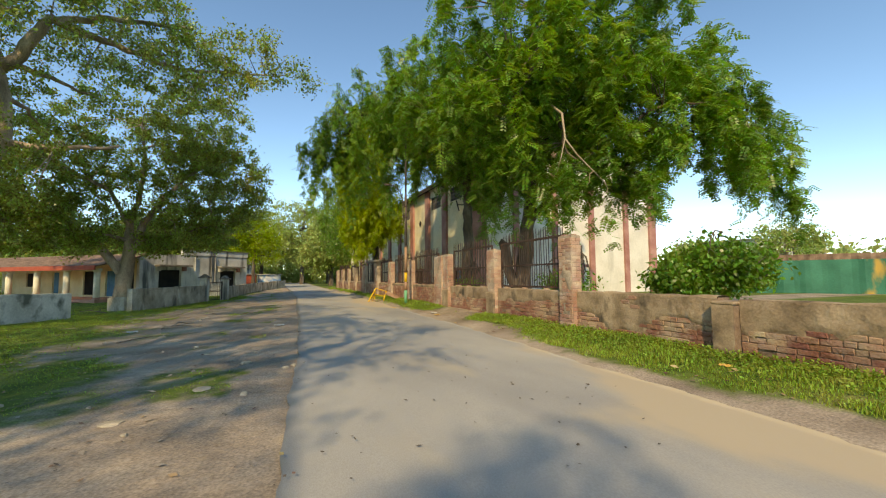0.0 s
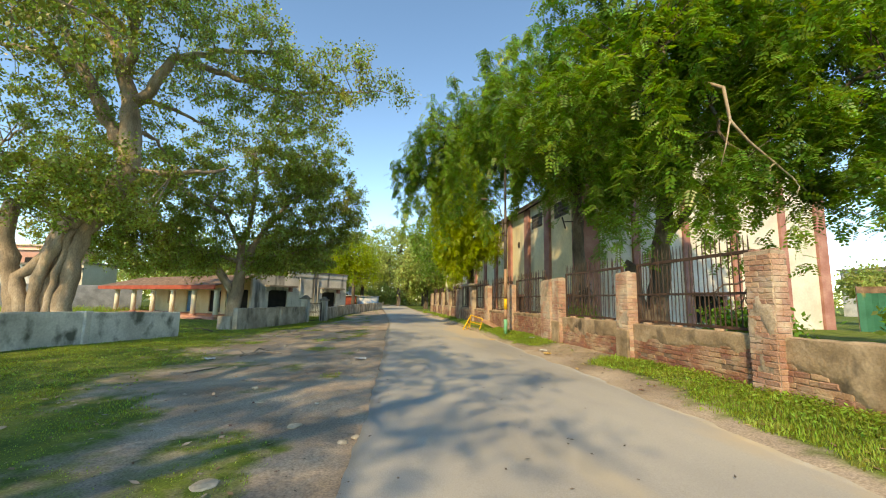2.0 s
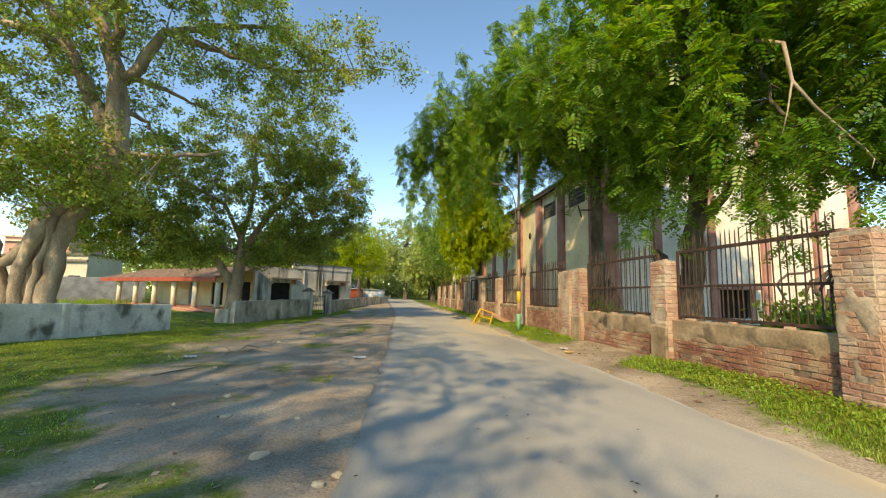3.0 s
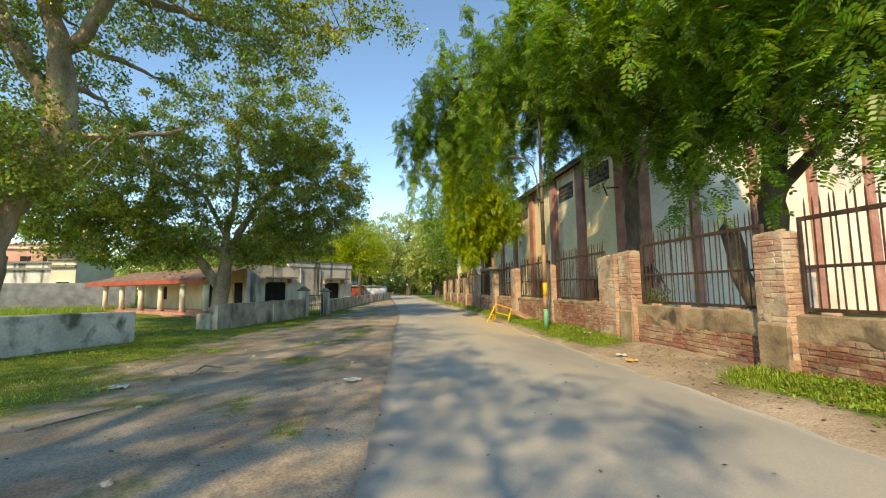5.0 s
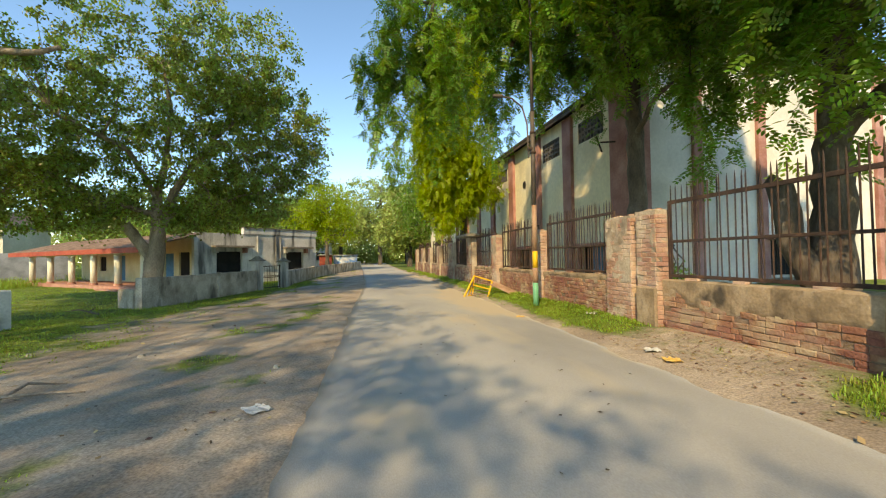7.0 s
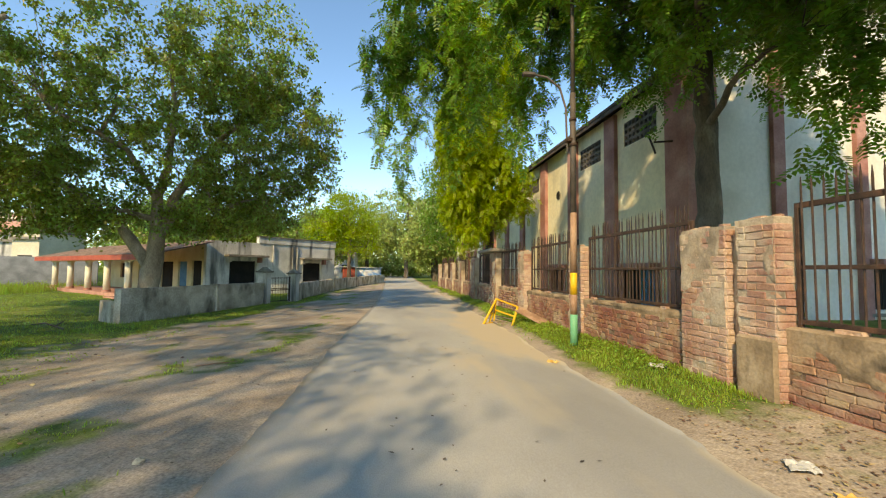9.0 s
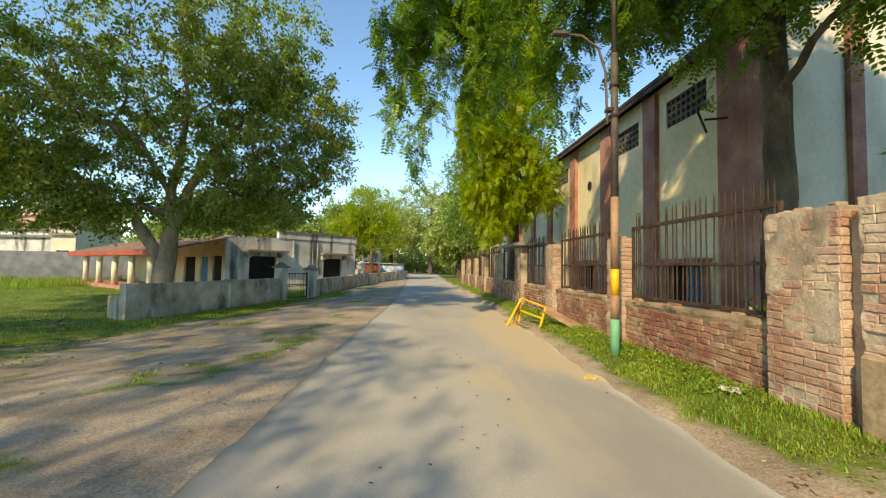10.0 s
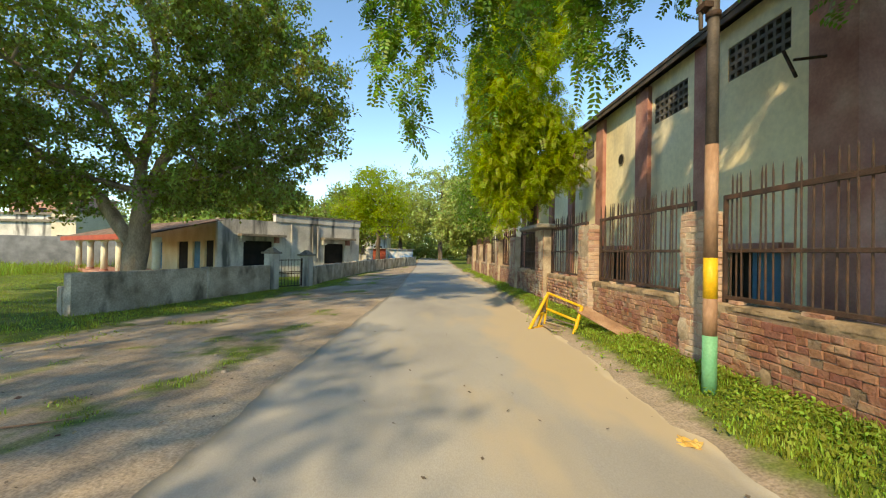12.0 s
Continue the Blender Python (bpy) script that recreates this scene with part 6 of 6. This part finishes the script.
grass("verge_grass", "bright green patchy grass along the foot of the brick wall", 4.6, 6.42, -1, 30, 3300, 0.015, 0.09, 61, 0.46)
grass("verge_grass", "rough grass further along the brick wall", 5.5, 6.4, 30, 48, 400, 0.06, 0.18, 62, 0.4)
grass("lawn_grass", "short trampled grass on the open ground", -9.5, 0.4, 1, 12, 1500, 0.012, 0.04, 63, 0.42)
grass("lawn_grass", "short worn grass on the open ground", -9.5, 0.4, 12, 22, 700, 0.02, 0.06, 73, 0.45)
grass("lawn_grass", "grass along the foot of the compound wall", -6.8, 1, 22, 44, 380, 0.03, 0.1, 64)
grass("lawn_grass", "sunny grass before the veranda", -26, -7, 20, 42, 160, 0.03, 0.1, 65)
grass("tall_grass", "tall rank grass at the foot of the block wall", -44, -22, 38, 50, 60, 0.25, 0.7, 68)


def weeds(name, label, n, where, seed, mat, size):
    """Broad-leaved weeds in small rosettes."""
    rs = np.random.RandomState(seed)
    x, y = where(rs, n)
    k = 9
    c = np.stack([np.repeat(x, k), np.repeat(y, k), np.repeat(land(x, y), k)], 1) + rs.normal(size=(n * k, 3)) * np.array([0.05, 0.05, 0.0]) + np.array([0, 0, 1]) * rs.uniform(0.0, size * 1.6, n * k)[:, None]
    d = unit(np.stack([rs.normal(size=n * k), rs.normal(size=n * k), rs.uniform(-0.1, 0.9, n * k)], 1))
    v, f = leaf_quads(c, d, rs.normal(size=(n * k, 3)) * 0.4 + np.array([0, 0, 1]), size * rs.uniform(0.5, 1.2, n * k), size * 0.6 * rs.uniform(0.6, 1.2, n * k))
    tagged(part(name, array_mesh(name, v, f, mat), None), label, "weeds", kind="stuff")


weeds("weeds", "broad-leaved weeds along the foot of the brick wall", 1500, lambda rs, n: (6.4 - np.abs(rs.normal(size=n)) * 0.42, np.where(rs.rand(n) < 0.6, rs.uniform(0.5, 10, n), rs.uniform(15.5, 24, n))), 66, M_BLADE, 0.052)
weeds("weeds", "low weeds scattered through the open grass", 420, lambda rs, n: (rs.uniform(-7.5, -3.2, n), rs.uniform(6, 22, n)), 67, M_BLADE, 0.05)


# dry leaves: flat curled quads on the ground
def leaf_litter(name, label, n, where, seed, mat, size):
    rs = np.random.RandomState(seed)
    x, y = where(rs, n)
    z = np.where((x > road_left(y)) & (x < road_right(y)), 0.055, land(x, y) + 0.012)
    c = np.stack([x, y, z], 1)
    a = rs.uniform(0, 2 * np.pi, n)
    d = unit(np.stack([np.cos(a), np.sin(a), rs.uniform(-0.05, 0.25, n)], 1))
    v, f = leaf_quads(c, d, rs.normal(size=(n, 3)) * 0.25 + np.array([0, 0, 1]), size * rs.uniform(0.5, 1.4, n), size * 0.6 * rs.uniform(0.6, 1.3, n))
    tagged(part(name, array_mesh(name, v, f, mat), None), label, "leaf litter", kind="stuff")


leaf_litter("leaf_litter", "dry brown leaves fallen on the bare verge", 800, lambda rs, n: (rs.uniform(5.15, 6.35, n), rs.normal(12.6, 1.2, n)), 68, M_STRAW, 0.045)
leaf_litter("leaf_litter", "pale dry leaves scattered on the trodden ground", 520, lambda rs, n: (rs.uniform(-6, 0.6, n), rs.uniform(1.5, 24, n)), 69, M_STRAW, 0.06)
leaf_litter("leaf_litter", "small dark leaf bits on the asphalt", 150, lambda rs, n: (rs.normal(2.9, 0.9, n), rs.uniform(2, 22, n)), 70, M_BARK_DARK, 0.045)
leaf_litter("leaf_litter", "dry leaves along the verge grass", 160, lambda rs, n: (rs.uniform(4.9, 6.3, n), rs.uniform(0, 11, n)), 71, M_STRAW, 0.09)
leaf_litter("leaf_litter", "large pale dry leaves lying on the trodden grass", 130, lambda rs, n: (rs.uniform(-5.5, -0.3, n), rs.uniform(1.2, 9, n)), 72, M_PALELITTER, 0.085)
leaf_litter("leaf_litter", "dark leaf crumbs strewn over the trodden earth", 900, lambda rs, n: (rs.uniform(-5.5, 0.9, n), rs.uniform(2, 26, n)), 73, M_BARK_DARK, 0.035)


# stones, crusts of dried mud, paper and sticks
def pebble(name, x, y, r, mat, label, flat=0.5, seed=0):
    b = bmesh.new()
    bmesh.ops.create_icosphere(b, subdivisions=2, radius=r)
    rn = random.Random(seed)
    off = Vector((rn.uniform(0, 50), rn.uniform(0, 50), 0))
    for v in b.verts:
        v.co *= 1 + 0.45 * noise.noise(v.co * (1.4 / r) + off)
        v.co.z *= flat
    o = tagged(part(name, b, mat), label, name.replace("_", " "))
    o.matrix_basis = pose(x, y, zl(x, y) + r * flat * 0.35, 0, 0, rn.uniform(0, 360))
    return o


_r = random.Random(8)
for _i in range(26):
    pebble("stone", _r.uniform(-4.5, 0.5), _r.uniform(2.5, 22), _r.uniform(0.02, 0.055), M_PALELITTER, "small pale stone lying on trodden earth", 0.6, _i)
for _i, (_x, _y, _s) in enumerate(((-1.2, 4.6, 0.1), (-0.6, 5.6, 0.1), (-1.6, 3.4, 0.09), (-2.4, 5.2, 0.07), (-0.9, 8.2, 0.08), (-3.4, 7.4, 0.08), (-0.2, 7.0, 0.09))):
    pebble("mud_crust", _x, _y, _s, M_PALELITTER, "flat crust of pale dried mud", 0.18, 40 + _i)


def crumpled(name, x, y, w, mat, label, seed):
    b = bmesh.new()
    bmesh.ops.create_grid(b, x_segments=7, y_segments=6, size=w)
    rn = random.Random(seed)
    for v in b.verts:
        v.co += Vector((rn.uniform(-0.2, 0.2), rn.uniform(-0.2, 0.2), rn.uniform(0, 0.55))) * w * 0.6
    o = tagged(part(name, b, mat), label, name.replace("_", " "))
    so = o.modifiers.new("thickness", "SOLIDIFY")
    so.thickness = 0.004
    o.matrix_basis = pose(x, y, zl(x, y) + 0.012, 0, 0, rn.uniform(0, 360))


M_PAPER = ramp_mat("white_paper", [(0.3, (0.42, 0.41, 0.38)), (0.7, (0.66, 0.65, 0.61))], 6, 3, 0.6, 0.2, fine=0.08)
M_WRAPPER = ramp_mat("yellow_wrapper", [(0.3, (0.55, 0.3, 0.06)), (0.7, (0.72, 0.5, 0.18))], 6, 3, 0.45, 0.2, fine=0.08)
crumpled("paper_scrap", -3.15, 12.55, 0.11, M_PAPER, "crumpled white paper scrap on trodden earth", 1)
crumpled("plastic_bag", 5.32, 12.95, 0.1, M_PAPER, "dirty white plastic bag on the bare verge", 2)
crumpled("wrapper", 5.25, 12.5, 0.1, M_WRAPPER, "faded yellow wrapper on the bare verge", 3)
crumpled("plastic_bag", 6.12, 15.7, 0.11, M_PAPER, "white plastic bag by the foot of the wall", 4)
crumpled("plastic_bag", 0.35, 12.2, 0.1, M_PAPER, "grey-white plastic bag beside the road edge", 5)
crumpled("paper_scrap", 5.0, 16.9, 0.09, M_WRAPPER, "torn brown paper at the road edge", 6)
crumpled("paper_scrap", 5.75, 3.4, 0.07, M_WRAPPER, "torn brown paper in the verge grass", 7)


def stick(name, pts, r, mat, label):
    b = bmesh.new()
    for p in pts:
        q = [(x, y, zl(x, y) + z) for x, y, z in p]
        bm_tube(b, q, [r] + [r * 0.75] * (len(q) - 2) + [r * 0.3], 6)
    tagged(part(name, b, mat), label, "branch")


stick("fallen_branch", [[(-2.6, 12.9, 0.02), (-2.35, 13.15, 0.07), (-2.0, 13.3, 0.04), (-1.7, 13.3, 0.02)], [(-2.35, 13.15, 0.07), (-2.3, 13.4, 0.13), (-2.05, 13.6, 0.05)], [(-2.5, 13.0, 0.04), (-2.7, 13.2, 0.12)]], 0.022, M_BARK_PALE, "dry forked branch lying on the trodden earth")
stick("fallen_branch", [[(-2.9, 10.6, 0.015), (-2.6, 10.9, 0.03), (-2.45, 11.3, 0.015)]], 0.014, M_BARK_DARK, "thin dark stick on the trodden earth")
stick("fallen_branch", [[(-0.9, 17.3, 0.012), (-0.6, 17.35, 0.02), (-0.35, 17.5, 0.012)]], 0.012, M_STRAW, "pale stick on the trodden earth")
stick("fallen_branch", [[(-6.9, 23.0, 0.03), (-7.6, 23.3, 0.16), (-8.1, 23.5, 0.1)], [(-7.2, 23.1, 0.1), (-7.3, 23.6, 0.2)]], 0.03, M_BARK_DARK, "dark branch lying in the grass by the wall end")
